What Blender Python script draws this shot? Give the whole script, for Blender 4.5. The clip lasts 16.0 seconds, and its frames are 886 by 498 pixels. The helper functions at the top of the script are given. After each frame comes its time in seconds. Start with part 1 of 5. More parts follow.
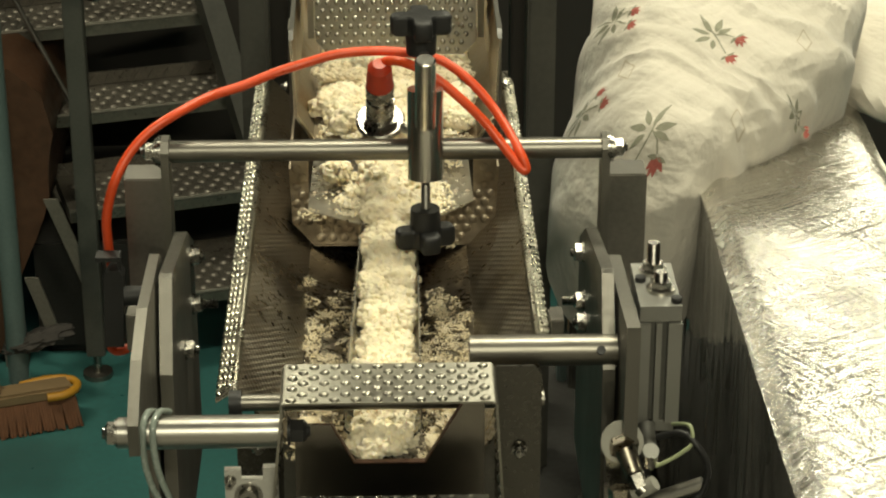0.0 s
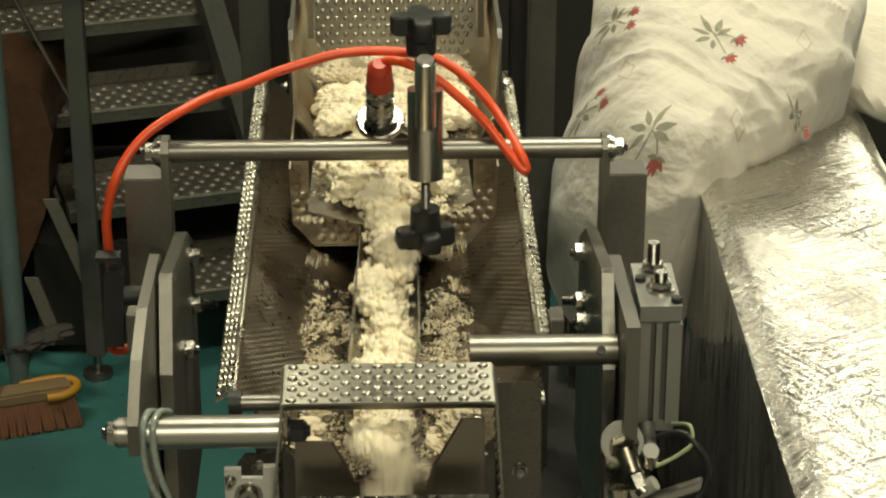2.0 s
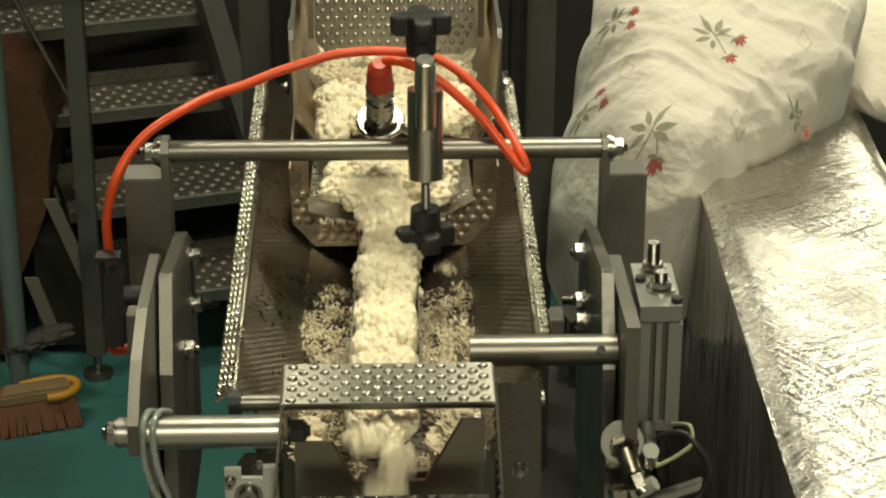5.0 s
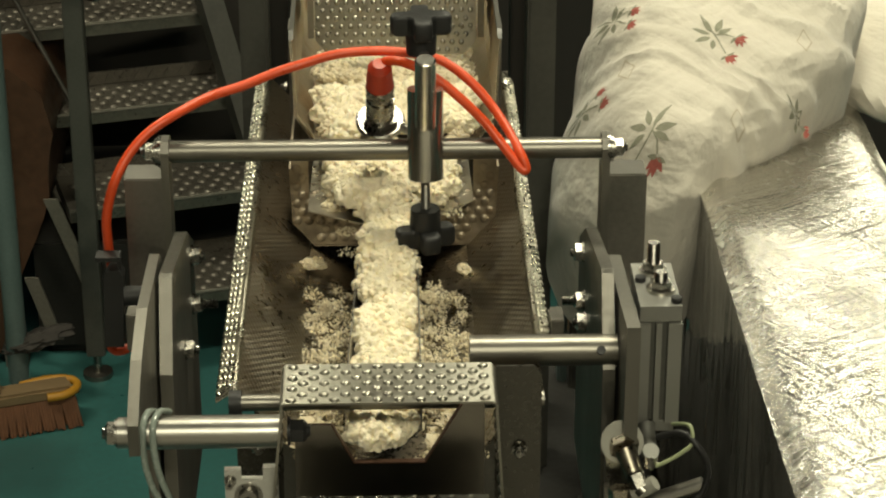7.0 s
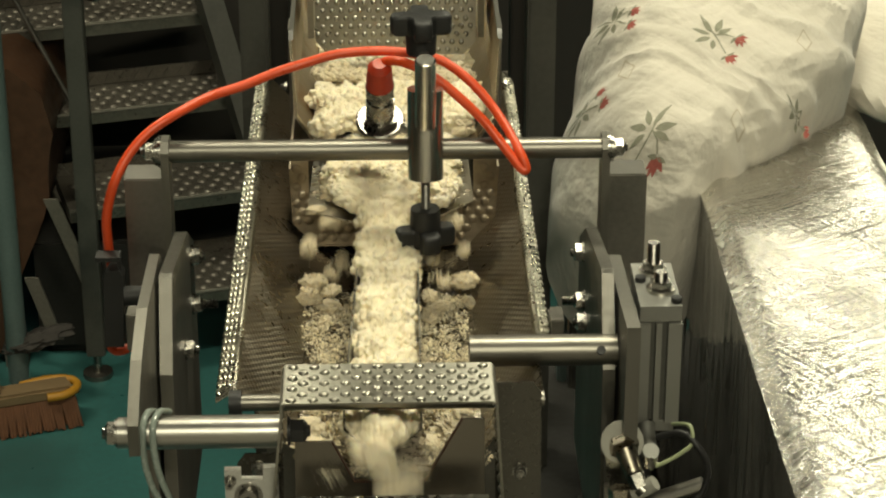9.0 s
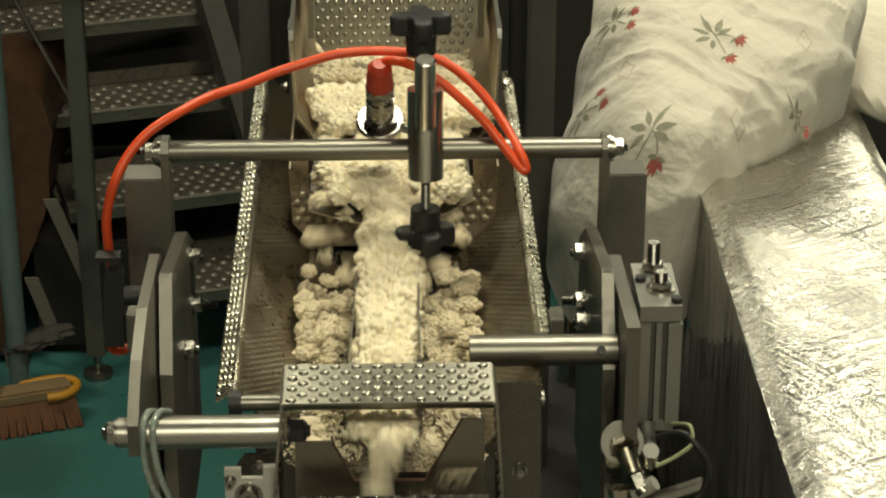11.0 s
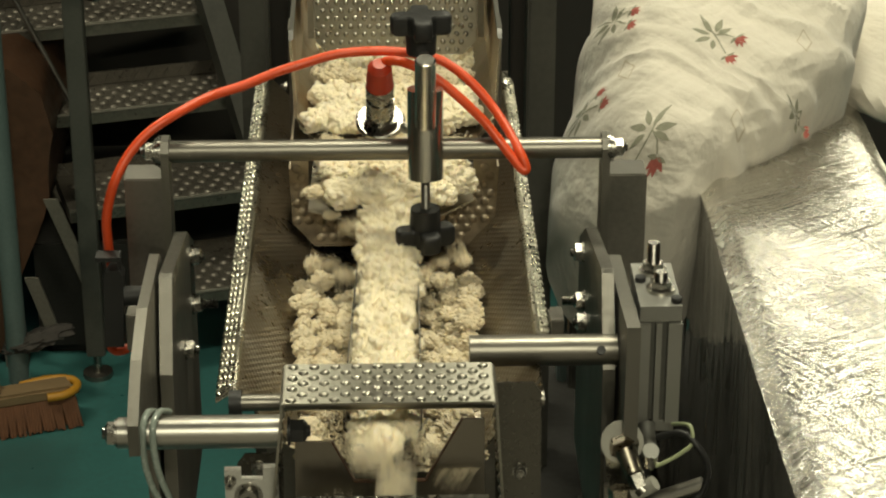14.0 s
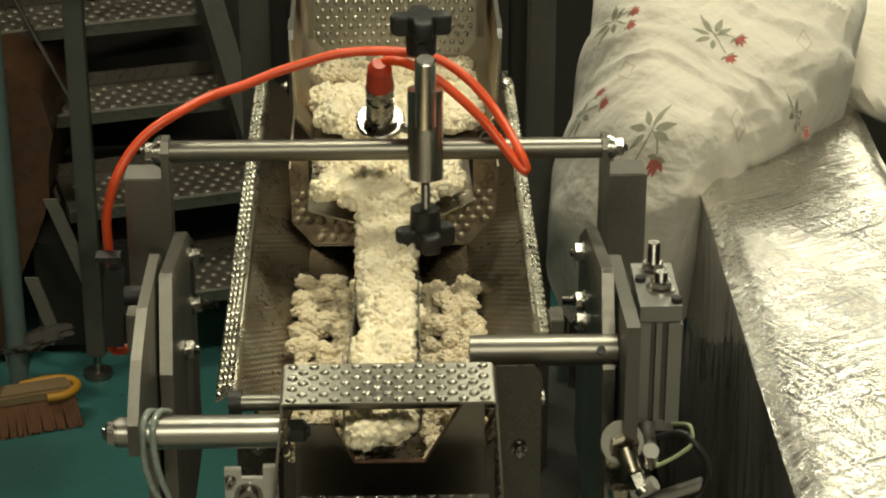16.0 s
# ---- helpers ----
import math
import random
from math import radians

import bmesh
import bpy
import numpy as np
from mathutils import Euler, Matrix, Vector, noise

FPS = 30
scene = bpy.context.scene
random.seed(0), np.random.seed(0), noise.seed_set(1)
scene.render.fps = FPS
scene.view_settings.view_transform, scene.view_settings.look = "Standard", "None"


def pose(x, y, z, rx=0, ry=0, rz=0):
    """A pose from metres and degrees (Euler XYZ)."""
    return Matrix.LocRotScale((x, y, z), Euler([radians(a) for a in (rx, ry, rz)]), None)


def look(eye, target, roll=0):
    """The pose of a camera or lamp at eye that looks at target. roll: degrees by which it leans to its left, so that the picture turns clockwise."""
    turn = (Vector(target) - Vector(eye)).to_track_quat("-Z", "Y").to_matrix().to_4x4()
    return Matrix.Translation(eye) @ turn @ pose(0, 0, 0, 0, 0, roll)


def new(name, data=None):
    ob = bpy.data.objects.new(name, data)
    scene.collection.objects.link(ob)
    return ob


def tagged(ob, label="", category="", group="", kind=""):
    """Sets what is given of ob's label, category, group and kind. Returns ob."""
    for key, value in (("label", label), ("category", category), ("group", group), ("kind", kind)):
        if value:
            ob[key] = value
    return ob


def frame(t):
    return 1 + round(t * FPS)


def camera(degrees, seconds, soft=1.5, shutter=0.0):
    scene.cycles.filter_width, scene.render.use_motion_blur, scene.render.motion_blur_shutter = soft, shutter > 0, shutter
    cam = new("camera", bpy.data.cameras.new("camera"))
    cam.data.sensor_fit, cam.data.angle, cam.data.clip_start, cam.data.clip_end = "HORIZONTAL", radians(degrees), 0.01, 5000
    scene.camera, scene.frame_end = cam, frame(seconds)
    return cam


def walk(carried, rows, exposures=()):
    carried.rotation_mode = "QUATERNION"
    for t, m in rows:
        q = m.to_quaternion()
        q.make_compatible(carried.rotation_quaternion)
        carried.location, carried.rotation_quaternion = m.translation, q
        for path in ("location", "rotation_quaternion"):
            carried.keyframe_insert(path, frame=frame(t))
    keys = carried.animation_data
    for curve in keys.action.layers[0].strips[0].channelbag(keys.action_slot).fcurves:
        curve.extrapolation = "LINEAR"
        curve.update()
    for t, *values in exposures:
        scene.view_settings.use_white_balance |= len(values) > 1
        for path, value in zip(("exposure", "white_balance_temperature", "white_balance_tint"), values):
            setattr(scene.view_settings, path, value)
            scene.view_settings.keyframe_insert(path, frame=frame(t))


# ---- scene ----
cam = camera(21.25, 16.0, soft=2.1, shutter=0.8)
EYE, AIM = (0.0, 0.0, 2.65), (0.04745, 1.81199, 1.80476)
walk(cam, [(0.0, look(EYE, AIM)), (16.0, look(EYE, AIM))], exposures=[(0.0, 0.09), (4.0, 0.08), (6.5, -0.02), (9.0, -0.03), (11.5, -0.11), (16.0, -0.11)])

# ---- light: a dim hall with fluorescent ceiling fittings ----
world = bpy.data.worlds.new("hall_air")
world.use_nodes = True
world.node_tree.nodes["Background"].inputs[0].default_value = (1.0, 0.9, 0.72, 1)
world.node_tree.nodes["Background"].inputs[1].default_value = 0.03
# Unseen lamps; the third adds front fill, the wide one the foil's glare.
LIGHTS = [(0.5, 2.3, 4.6, 1.2, 0.30, 82), (-1.9, 3.9, 4.6, 1.2, 0.30, 64), (0.3, -2.2, 4.6, 1.2, 0.30, 150),
          (2.55, 7.9, 4.6, 2.4, 1.30, 250), (-1.8, 7.0, 4.6, 1.2, 0.30, 60)]
for lx, ly, lz, ll, lw, power in LIGHTS:
    lamp = bpy.data.lights.new("fluorescent_tube_light", "AREA")
    lamp.shape, lamp.size, lamp.size_y, lamp.energy, lamp.color = "RECTANGLE", ll, lw, power, (1.0, 0.955, 0.70)
    new("fluorescent_tube_light", lamp).matrix_world = pose(lx, ly, lz - 0.06)


# ---- materials ----
def material(name, base=(0.5, 0.5, 0.5), rough=0.5, metal=0.0, vary=0.25, size=12.0, fine=160.0, bump=0.08, dirt=None, dirt_at=0.6,
             stretch=(1, 1, 1), coat=0.0, sheen=0.0, sub=0.0, rough_vary=0.15):
    """Two scales of variation in colour, gloss and relief on a plain base."""
    m = bpy.data.materials.new(name)
    m.use_nodes = True
    n, ln = m.node_tree.nodes, m.node_tree.links
    b = n["Principled BSDF"]
    b.inputs["Metallic"].default_value = metal
    b.inputs["Coat Weight"].default_value = coat
    b.inputs["Sheen Weight"].default_value = sheen
    if sub:
        b.inputs["Subsurface Weight"].default_value = sub
        b.inputs["Subsurface Radius"].default_value = (0.006, 0.005, 0.003)
        b.inputs["Subsurface Scale"].default_value = 0.6
    co, mp = n.new("ShaderNodeTexCoord"), n.new("ShaderNodeMapping")
    mp.inputs["Scale"].default_value = stretch
    ln.new(co.outputs["Object"], mp.inputs["Vector"])
    big, small = n.new("ShaderNodeTexNoise"), n.new("ShaderNodeTexNoise")
    big.inputs["Scale"].default_value, small.inputs["Scale"].default_value = size, fine
    big.inputs["Detail"].default_value = 5
    for k in (big, small):
        ln.new(mp.outputs[0], k.inputs["Vector"])
    add = n.new("ShaderNodeMath")
    add.operation = "ADD"
    ln.new(big.outputs[0], add.inputs[0]), ln.new(small.outputs[0], add.inputs[1])
    ramp = n.new("ShaderNodeMapRange")
    ramp.inputs["From Min"].default_value, ramp.inputs["From Max"].default_value = 0.6, 1.4
    ramp.inputs["To Min"].default_value, ramp.inputs["To Max"].default_value = 1 - vary, 1 + vary
    ln.new(add.outputs[0], ramp.inputs["Value"])
    info = n.new("ShaderNodeObjectInfo")
    tone = n.new("ShaderNodeMapRange")
    tone.inputs["To Min"].default_value, tone.inputs["To Max"].default_value = 0.93, 1.07
    ln.new(info.outputs["Random"], tone.inputs["Value"])
    mul = n.new("ShaderNodeMath")
    mul.operation = "MULTIPLY"
    ln.new(ramp.outputs[0], mul.inputs[0]), ln.new(tone.outputs[0], mul.inputs[1])
    col = n.new("ShaderNodeVectorMath")
    col.operation = "SCALE"
    col.inputs[0].default_value = base
    ln.new(mul.outputs[0], col.inputs["Scale"])
    last = col.outputs[0]
    if dirt:
        mask = n.new("ShaderNodeTexNoise")
        mask.inputs["Scale"].default_value, mask.inputs["Detail"].default_value = size * 0.6, 8
        ln.new(co.outputs["Object"], mask.inputs["Vector"])
        cut = n.new("ShaderNodeMapRange")
        cut.inputs["From Min"].default_value, cut.inputs["From Max"].default_value = dirt_at - 0.08, dirt_at + 0.08
        ln.new(mask.outputs[0], cut.inputs["Value"])
        mix = n.new("ShaderNodeMix")
        mix.data_type = "RGBA"
        ln.new(cut.outputs[0], mix.inputs[0]), ln.new(last, mix.inputs[6])
        mix.inputs[7].default_value = (*dirt, 1)
        last = mix.outputs[2]
    ln.new(last, b.inputs["Base Color"])
    rr = n.new("ShaderNodeMapRange")
    rr.inputs["From Min"].default_value, rr.inputs["From Max"].default_value = 0.6, 1.4
    rr.inputs["To Min"].default_value, rr.inputs["To Max"].default_value = max(0.02, rough - rough_vary), min(1, rough + rough_vary)
    ln.new(add.outputs[0], rr.inputs["Value"]), ln.new(rr.outputs[0], b.inputs["Roughness"])
    bp = n.new("ShaderNodeBump")
    bp.inputs["Strength"].default_value, bp.inputs["Distance"].default_value = bump, 0.002
    ln.new(small.outputs[0], bp.inputs["Height"]), ln.new(bp.outputs[0], b.inputs["Normal"])
    return m


STEEL = material("turned_stainless", (0.40, 0.385, 0.35), 0.33, 1.0, 0.12, 8, 260, 0.02, stretch=(0.15, 4, 4), rough_vary=0.08)
SATIN = material("satin_stainless", (0.70, 0.67, 0.61), 0.24, 1.0, 0.05, 6, 60, 0.0, rough_vary=0.04)
PLATE = material("milled_plate", (0.21, 0.20, 0.176), 0.44, 1.0, 0.14, 14, 300, 0.03, stretch=(1, 1, 0.2))
SHEET = material("stainless_sheet", (0.40, 0.385, 0.35), 0.30, 1.0, 0.16, 18, 240, 0.04)
COVER = material("dimpled_cover_sheet", (0.33, 0.315, 0.27), 0.40, 1.0, 0.14, 18, 240, 0.03)
DULL = material("dull_sheet", (0.25, 0.237, 0.213), 0.45, 1.0, 0.2, 14, 200, 0.05)
ALU = material("anodised_aluminium", (0.30, 0.296, 0.272), 0.5, 0.8, 0.08, 20, 400, 0.03)
CHROME = material("bright_bolt_steel", (0.30, 0.288, 0.26), 0.28, 1.0, 0.1, 40, 300, 0.02)
BLACK = material("black_plastic", (0.014, 0.014, 0.014), 0.52, 0.0, 0.25, 40, 400, 0.1)
RUBBER = material("orange_cable_sheath", (0.78, 0.085, 0.02), 0.38, 0.0, 0.08, 30, 300, 0.03)
CAP = material("red_sensor_cap", (0.50, 0.05, 0.02), 0.45, 0.0, 0.15, 60, 300, 0.08)
FOOD = material("pale_crumbly_food", (0.86, 0.765, 0.57), 0.8, 0.0, 0.08, 70, 420, 0.4, sub=0.25)
# Tan partly for damp, partly for the trough's shade put into it.
SPILL = material("damp_shaded_crumbs", (0.66, 0.565, 0.40), 0.75, 0.0, 0.12, 70, 420, 0.3, sub=0.2)
def crumbly(m, scale, depth):
    """Adds the fine grain of crumbs to a material's relief."""
    n, ln = m.node_tree.nodes, m.node_tree.links
    b = n["Principled BSDF"]
    co, vo, bp = n.new("ShaderNodeTexCoord"), n.new("ShaderNodeTexVoronoi"), n.new("ShaderNodeBump")
    vo.inputs["Scale"].default_value = scale
    bp.inputs["Strength"].default_value, bp.inputs["Distance"].default_value, bp.invert = 0.9, depth, True
    if b.inputs["Normal"].is_linked:
        ln.new(b.inputs["Normal"].links[0].from_socket, bp.inputs["Normal"])
    ln.new(co.outputs["Object"], vo.inputs["Vector"]), ln.new(vo.outputs["Distance"], bp.inputs["Height"])
    ln.new(bp.outputs[0], b.inputs["Normal"])


crumbly(FOOD, 480, 0.0002)
crumbly(SPILL, 480, 0.0002)
FLOORM = material("teal_floor_paint", (0.040, 0.138, 0.134), 0.4, 0.0, 0.25, 3, 60, 0.05, dirt=(0.026, 0.078, 0.076), dirt_at=0.64)
GREY = material("dark_grey_paint", (0.075, 0.073, 0.063), 0.45, 0.0, 0.18, 8, 150, 0.04, dirt=(0.03, 0.03, 0.027), dirt_at=0.66)
TEALP = material("teal_frame_paint", (0.12, 0.165, 0.16), 0.45, 0.0, 0.15, 8, 150, 0.04)
NOSE = material("worn_nosing_paint", (0.24, 0.22, 0.185), 0.5, 0.0, 0.3, 20, 200, 0.1)
TREAD = material("worn_tread_plate", (0.19, 0.172, 0.145), 0.36, 0.55, 0.25, 9, 120, 0.08)
# Shade is put into this colour: unlit walls, backdrop and post sides.
WALLM = material("dark_for_shade", (0.03, 0.026, 0.022), 0.8, 0.0, 0.3, 2, 40, 0.1)
PALE = material("pale_reflector_wall", (0.44, 0.42, 0.37), 0.7, 0.0, 0.1, 2, 40, 0.05)
DECK = material("unseen_deck_grey", (0.26, 0.25, 0.225), 0.7, 0.0, 0.2, 6, 80, 0.1)
BROWN = material("brown_leather_cover", (0.075, 0.035, 0.018), 0.5, 0.0, 0.3, 5, 60, 0.15)
CLOTH = material("cream_cotton", (0.64, 0.595, 0.515), 0.9, 0.0, 0.07, 9, 900, 0.25, sheen=0.3)
LEAFM = material("printed_leaf_green", (0.29, 0.285, 0.215), 0.9, 0.0, 0.2, 60, 600, 0.2)
ROSE = material("printed_rose_red", (0.40, 0.11, 0.09), 0.9, 0.0, 0.25, 60, 600, 0.2)
PRINT = material("printed_pale_line", (0.50, 0.44, 0.34), 0.9, 0.0, 0.1, 60, 600, 0.2)
FOIL = material("crinkled_foil_wrap", (0.70, 0.685, 0.64), 0.24, 1.0, 0.15, 10, 110, 0.06, rough_vary=0.08)
def hatched(m, depth):
    """Two crossing sets of fine drawn creases."""
    n, ln = m.node_tree.nodes, m.node_tree.links
    b = n["Principled BSDF"]
    co = n.new("ShaderNodeTexCoord")
    last = b.inputs["Normal"].links[0].from_socket if b.inputs["Normal"].is_linked else None
    for turn, size in ((0.52, (6, 330, 30)), (-1.05, (7, 260, 30))):
        mp, no, bp = n.new("ShaderNodeMapping"), n.new("ShaderNodeTexNoise"), n.new("ShaderNodeBump")
        mp.vector_type = "TEXTURE"
        mp.inputs["Rotation"].default_value = (0, 0, turn)
        mp.inputs["Scale"].default_value = tuple(1 / k for k in size)
        no.inputs["Scale"].default_value, no.inputs["Detail"].default_value = 1.0, 1.0
        bp.inputs["Strength"].default_value, bp.inputs["Distance"].default_value = 0.8, depth
        ln.new(co.outputs["Object"], mp.inputs["Vector"]), ln.new(mp.outputs[0], no.inputs["Vector"])
        ln.new(no.outputs[0], bp.inputs["Height"])
        if last:
            ln.new(last, bp.inputs["Normal"])
        last = bp.outputs[0]
    ln.new(last, b.inputs["Normal"])


hatched(FOIL, 0.0016)
FILM = material("dark_stretch_film", (0.17, 0.16, 0.138), 0.18, 0.0, 0.45, 14, 70, 0.8, stretch=(1, 1, 0.12), coat=0.6)
CARD = material("plain_cardboard", (0.42, 0.25, 0.12), 0.85, 0.0, 0.12, 10, 200, 0.1)
BRISTLE = material("broom_bristle", (0.16, 0.07, 0.035), 0.8, 0.0, 0.35, 30, 300, 0.3, stretch=(4, 4, 0.3))
WOOD = material("broom_wood", (0.20, 0.135, 0.07), 0.6, 0.0, 0.2, 12, 150, 0.1, stretch=(0.2, 3, 3))
YELLOW = material("orange_yellow_plastic", (0.48, 0.23, 0.018), 0.5, 0.0, 0.15, 20, 200, 0.05)
BRASS = material("nickel_brass_fitting", (0.40, 0.36, 0.29), 0.3, 1.0, 0.15, 50, 300, 0.04)
HOSE = material("clear_air_hose", (0.24, 0.28, 0.25), 0.25, 0.0, 0.1, 30, 200, 0.02, coat=0.5)
HOSEY = material("yellow_green_wire", (0.34, 0.38, 0.22), 0.45, 0.0, 0.1, 30, 200, 0.03)


def relief(m, layers):
    """Adds pressed or crumbly relief on top of a material: (kind, scale, stretch, turn, depth) for each layer."""
    n, ln = m.node_tree.nodes, m.node_tree.links
    b, co = n["Principled BSDF"], n.new("ShaderNodeTexCoord")
    before = b.inputs["Normal"].links[0].from_socket
    for kind, scale, stretch, turn, depth in layers:
        mp, bp = n.new("ShaderNodeMapping"), n.new("ShaderNodeBump")
        mp.vector_type = "TEXTURE"
        mp.inputs["Scale"].default_value, mp.inputs["Rotation"].default_value = [1 / v for v in stretch], (0, 0, radians(turn))
        tx = n.new("ShaderNodeTexVoronoi" if kind == "cells" else "ShaderNodeTexNoise")
        tx.inputs["Scale"].default_value = scale
        bp.invert = kind == "cells"
        bp.inputs["Strength"].default_value, bp.inputs["Distance"].default_value = 1.0, depth
        ln.new(co.outputs["Object"], mp.inputs["Vector"]), ln.new(mp.outputs[0], tx.inputs["Vector"])
        ln.new(tx.outputs[0], bp.inputs["Height"]), ln.new(before, bp.inputs["Normal"])
        before = bp.outputs[0]
    ln.new(before, b.inputs["Normal"])


relief(FOOD, [("cells", 330, (1, 1, 1), 0, 0.0006), ("noise", 800, (1, 1, 1), 0, 0.0003)])
relief(SPILL, [("cells", 330, (1, 1, 1), 0, 0.0006), ("noise", 800, (1, 1, 1), 0, 0.0003)])
relief(FOIL, [("noise", 14, (1, 6, 1), 40, 0.0012), ("noise", 60, (1, 14, 1), 105, 0.0004)])
relief(CLOTH, [("noise", 22, (1, 3.5, 2), -40, 0.0038), ("noise", 50, (1, 2.5, 2), 25, 0.0012)])


# ---- mesh helpers ----
def part(name, bm, mat, parent=None, label="", smooth=False, bevel=0.0):
    if bevel:
        edges = [e for e in bm.edges if len(e.link_faces) == 2 and e.calc_face_angle(0) > 0.5]
        bmesh.ops.bevel(bm, geom=edges, offset=bevel, segments=2, affect="EDGES", clamp_overlap=True)
    bmesh.ops.recalc_face_normals(bm, faces=bm.faces)
    me = bpy.data.meshes.new(name)
    if smooth:
        for fc in bm.faces:
            fc.smooth = True
    bm.to_mesh(me)
    bm.free()
    if smooth:
        me.set_sharp_from_angle(angle=radians(38))
    me.materials.append(mat)
    ob = new(name, me)
    ob.parent = parent
    if label:
        tagged(ob, label)
    return ob


def thing(name, label, category, at=(0, 0, 0), group="", kind=""):
    ob = new(name)
    ob.location = at
    ob.empty_display_size = 0.02
    return tagged(ob, label, category, group, kind)


def bring(ob, k=0.944):
    """Sets an assembly to its true size and place."""
    ob.scale = (k, k, k)
    ob.location = Vector(ob.location) * k + Vector(EYE) * (1 - k)


def shift(ob, at):
    """Parts are drawn in world numbers: set them back by their thing's place."""
    for c in ob.children:
        c.location = -Vector(at)


def box(bm, lo, hi, rot=None):
    r = bmesh.ops.create_cube(bm, size=1)["verts"]
    c = (Vector(lo) + Vector(hi)) / 2
    d = Vector(hi) - Vector(lo)
    for v in r:
        v.co = Vector((v.co.x * d.x, v.co.y * d.y, v.co.z * d.z))
        if rot:
            v.co = rot @ v.co
        v.co += c
    return bm


def prism(bm, poly, axis, lo, hi):
    """An outline of (a, b) pairs drawn out along an axis from lo to hi."""
    def at(p, k):
        return {"x": (k, p[0], p[1]), "y": (p[0], k, p[1]), "z": (p[0], p[1], k)}[axis]
    a = [bm.verts.new(at(p, lo)) for p in poly]
    b = [bm.verts.new(at(p, hi)) for p in poly]
    bm.faces.new(a), bm.faces.new(b[::-1])
    for i in range(len(poly)):
        j = (i + 1) % len(poly)
        bm.faces.new((a[i], a[j], b[j], b[i]))
    return bm


def rod(bm, p, q, r, r2=None, seg=28):
    p, q = Vector(p), Vector(q)
    m = Matrix.Translation((p + q) / 2) @ (q - p).to_track_quat("Z", "Y").to_matrix().to_4x4()
    bmesh.ops.create_cone(bm, cap_ends=True, segments=seg, radius1=r, radius2=r if r2 is None else r2, depth=(q - p).length, matrix=m)
    return bm


def sheet(bm, line, axis, lo, hi, thick):
    """A bent sheet: a line of (a, b) pairs drawn out along an axis, with thickness."""
    pts = [Vector(p) for p in line]
    off = []
    for i, p in enumerate(pts):
        d1 = (pts[i] - pts[i - 1]).normalized() if i else (pts[1] - pts[0]).normalized()
        d2 = (pts[i + 1] - pts[i]).normalized() if i < len(pts) - 1 else d1
        nrm = Vector((-(d1 + d2).y, (d1 + d2).x)).normalized()
        off.append(p + nrm * thick / max(0.4, nrm.dot(Vector((-d1.y, d1.x)))))
    return prism(bm, [tuple(p) for p in pts] + [tuple(p) for p in off[::-1]], axis, lo, hi)


def curve_points(pts, n=10):
    """A smooth line through points."""
    pts = [Vector(p) for p in pts]
    out = []
    for i in range(len(pts) - 1):
        a, b, c, d = pts[max(i - 1, 0)], pts[i], pts[i + 1], pts[min(i + 2, len(pts) - 1)]
        for k in range(n):
            t = k / n
            out.append(0.5 * ((2 * b) + (c - a) * t + (2 * a - 5 * b + 4 * c - d) * t * t + (3 * b - a - 3 * c + d) * t ** 3))
    return out + [pts[-1]]


def tube(bm, pts, r, seg=12):
    ring, up = [], Vector((0.13, 0.2, 1)).normalized()
    for i, p in enumerate(pts):
        d = (pts[min(i + 1, len(pts) - 1)] - pts[max(i - 1, 0)]).normalized()
        s = d.cross(up).normalized()
        up = s.cross(d).normalized()
        ring.append([bm.verts.new(p + r * (math.cos(a) * s + math.sin(a) * up)) for a in [2 * math.pi * k / seg for k in range(seg)]])
    for a, b in zip(ring, ring[1:]):
        for k in range(seg):
            bm.faces.new((a[k], a[(k + 1) % seg], b[(k + 1) % seg], b[k]))
    bm.faces.new(ring[0][::-1]), bm.faces.new(ring[-1])
    return bm


def domes(bm, spots, r, h, nrm, rings=2, seg=8):
    """Low embossed domes on a sheet that faces nrm."""
    q = Vector(nrm).to_track_quat("Z", "Y")
    for s in spots:
        s, last = Vector(s), None
        for k in range(rings + 1):
            a = k / (rings + 1) * math.pi / 2
            now = [bm.verts.new(s + q @ Vector((r * math.cos(a) * math.cos(b), r * math.cos(a) * math.sin(b), h * math.sin(a))))
                   for b in [2 * math.pi * j / seg for j in range(seg)]]
            if last:
                for j in range(seg):
                    bm.faces.new((last[j], last[(j + 1) % seg], now[(j + 1) % seg], now[j]))
            last = now
        tip = bm.verts.new(s + q @ Vector((0, 0, h)))
        for j in range(seg):
            bm.faces.new((last[j], last[(j + 1) % seg], tip))
    return bm


def bolt(p, d, size=0.017, head=0.008, parent=None, washer=True, shank=0.0, name="bolt", mat=None):
    """A hexagon bolt with its washer and an end of thread, looking along d."""
    p, d = Vector(p), Vector(d).normalized()
    bm = bmesh.new()
    rod(bm, p + d * 0.002, p + d * (0.002 + head * 0.78), size / 2 * 1.12, seg=6)
    rod(bm, p + d * (0.002 + head * 0.78), p + d * (0.002 + head), size / 2 * 1.0, size / 2 * 0.74, 18)
    rod(bm, p + d * (0.002 + head), p + d * (0.0045 + head), size * 0.29, size * 0.24, 16)
    for k in range(int(shank / 0.0015)):
        rod(bm, p + d * (head + 0.003 + k * 0.0015), p + d * (head + 0.0042 + k * 0.0015), size * 0.29, size * 0.25, 14)
    ob = part(name, bm, mat or CHROME, parent, smooth=True)
    if washer:
        part("washer", rod(bmesh.new(), p, p + d * 0.0019, size * 0.62, seg=24), mat or CHROME, ob, smooth=True)
    return ob

# ---- the hall ----
def setting(name, bm, mat, label, category):
    return tagged(part(name, bm, mat, None, label), label, category, kind="structure")


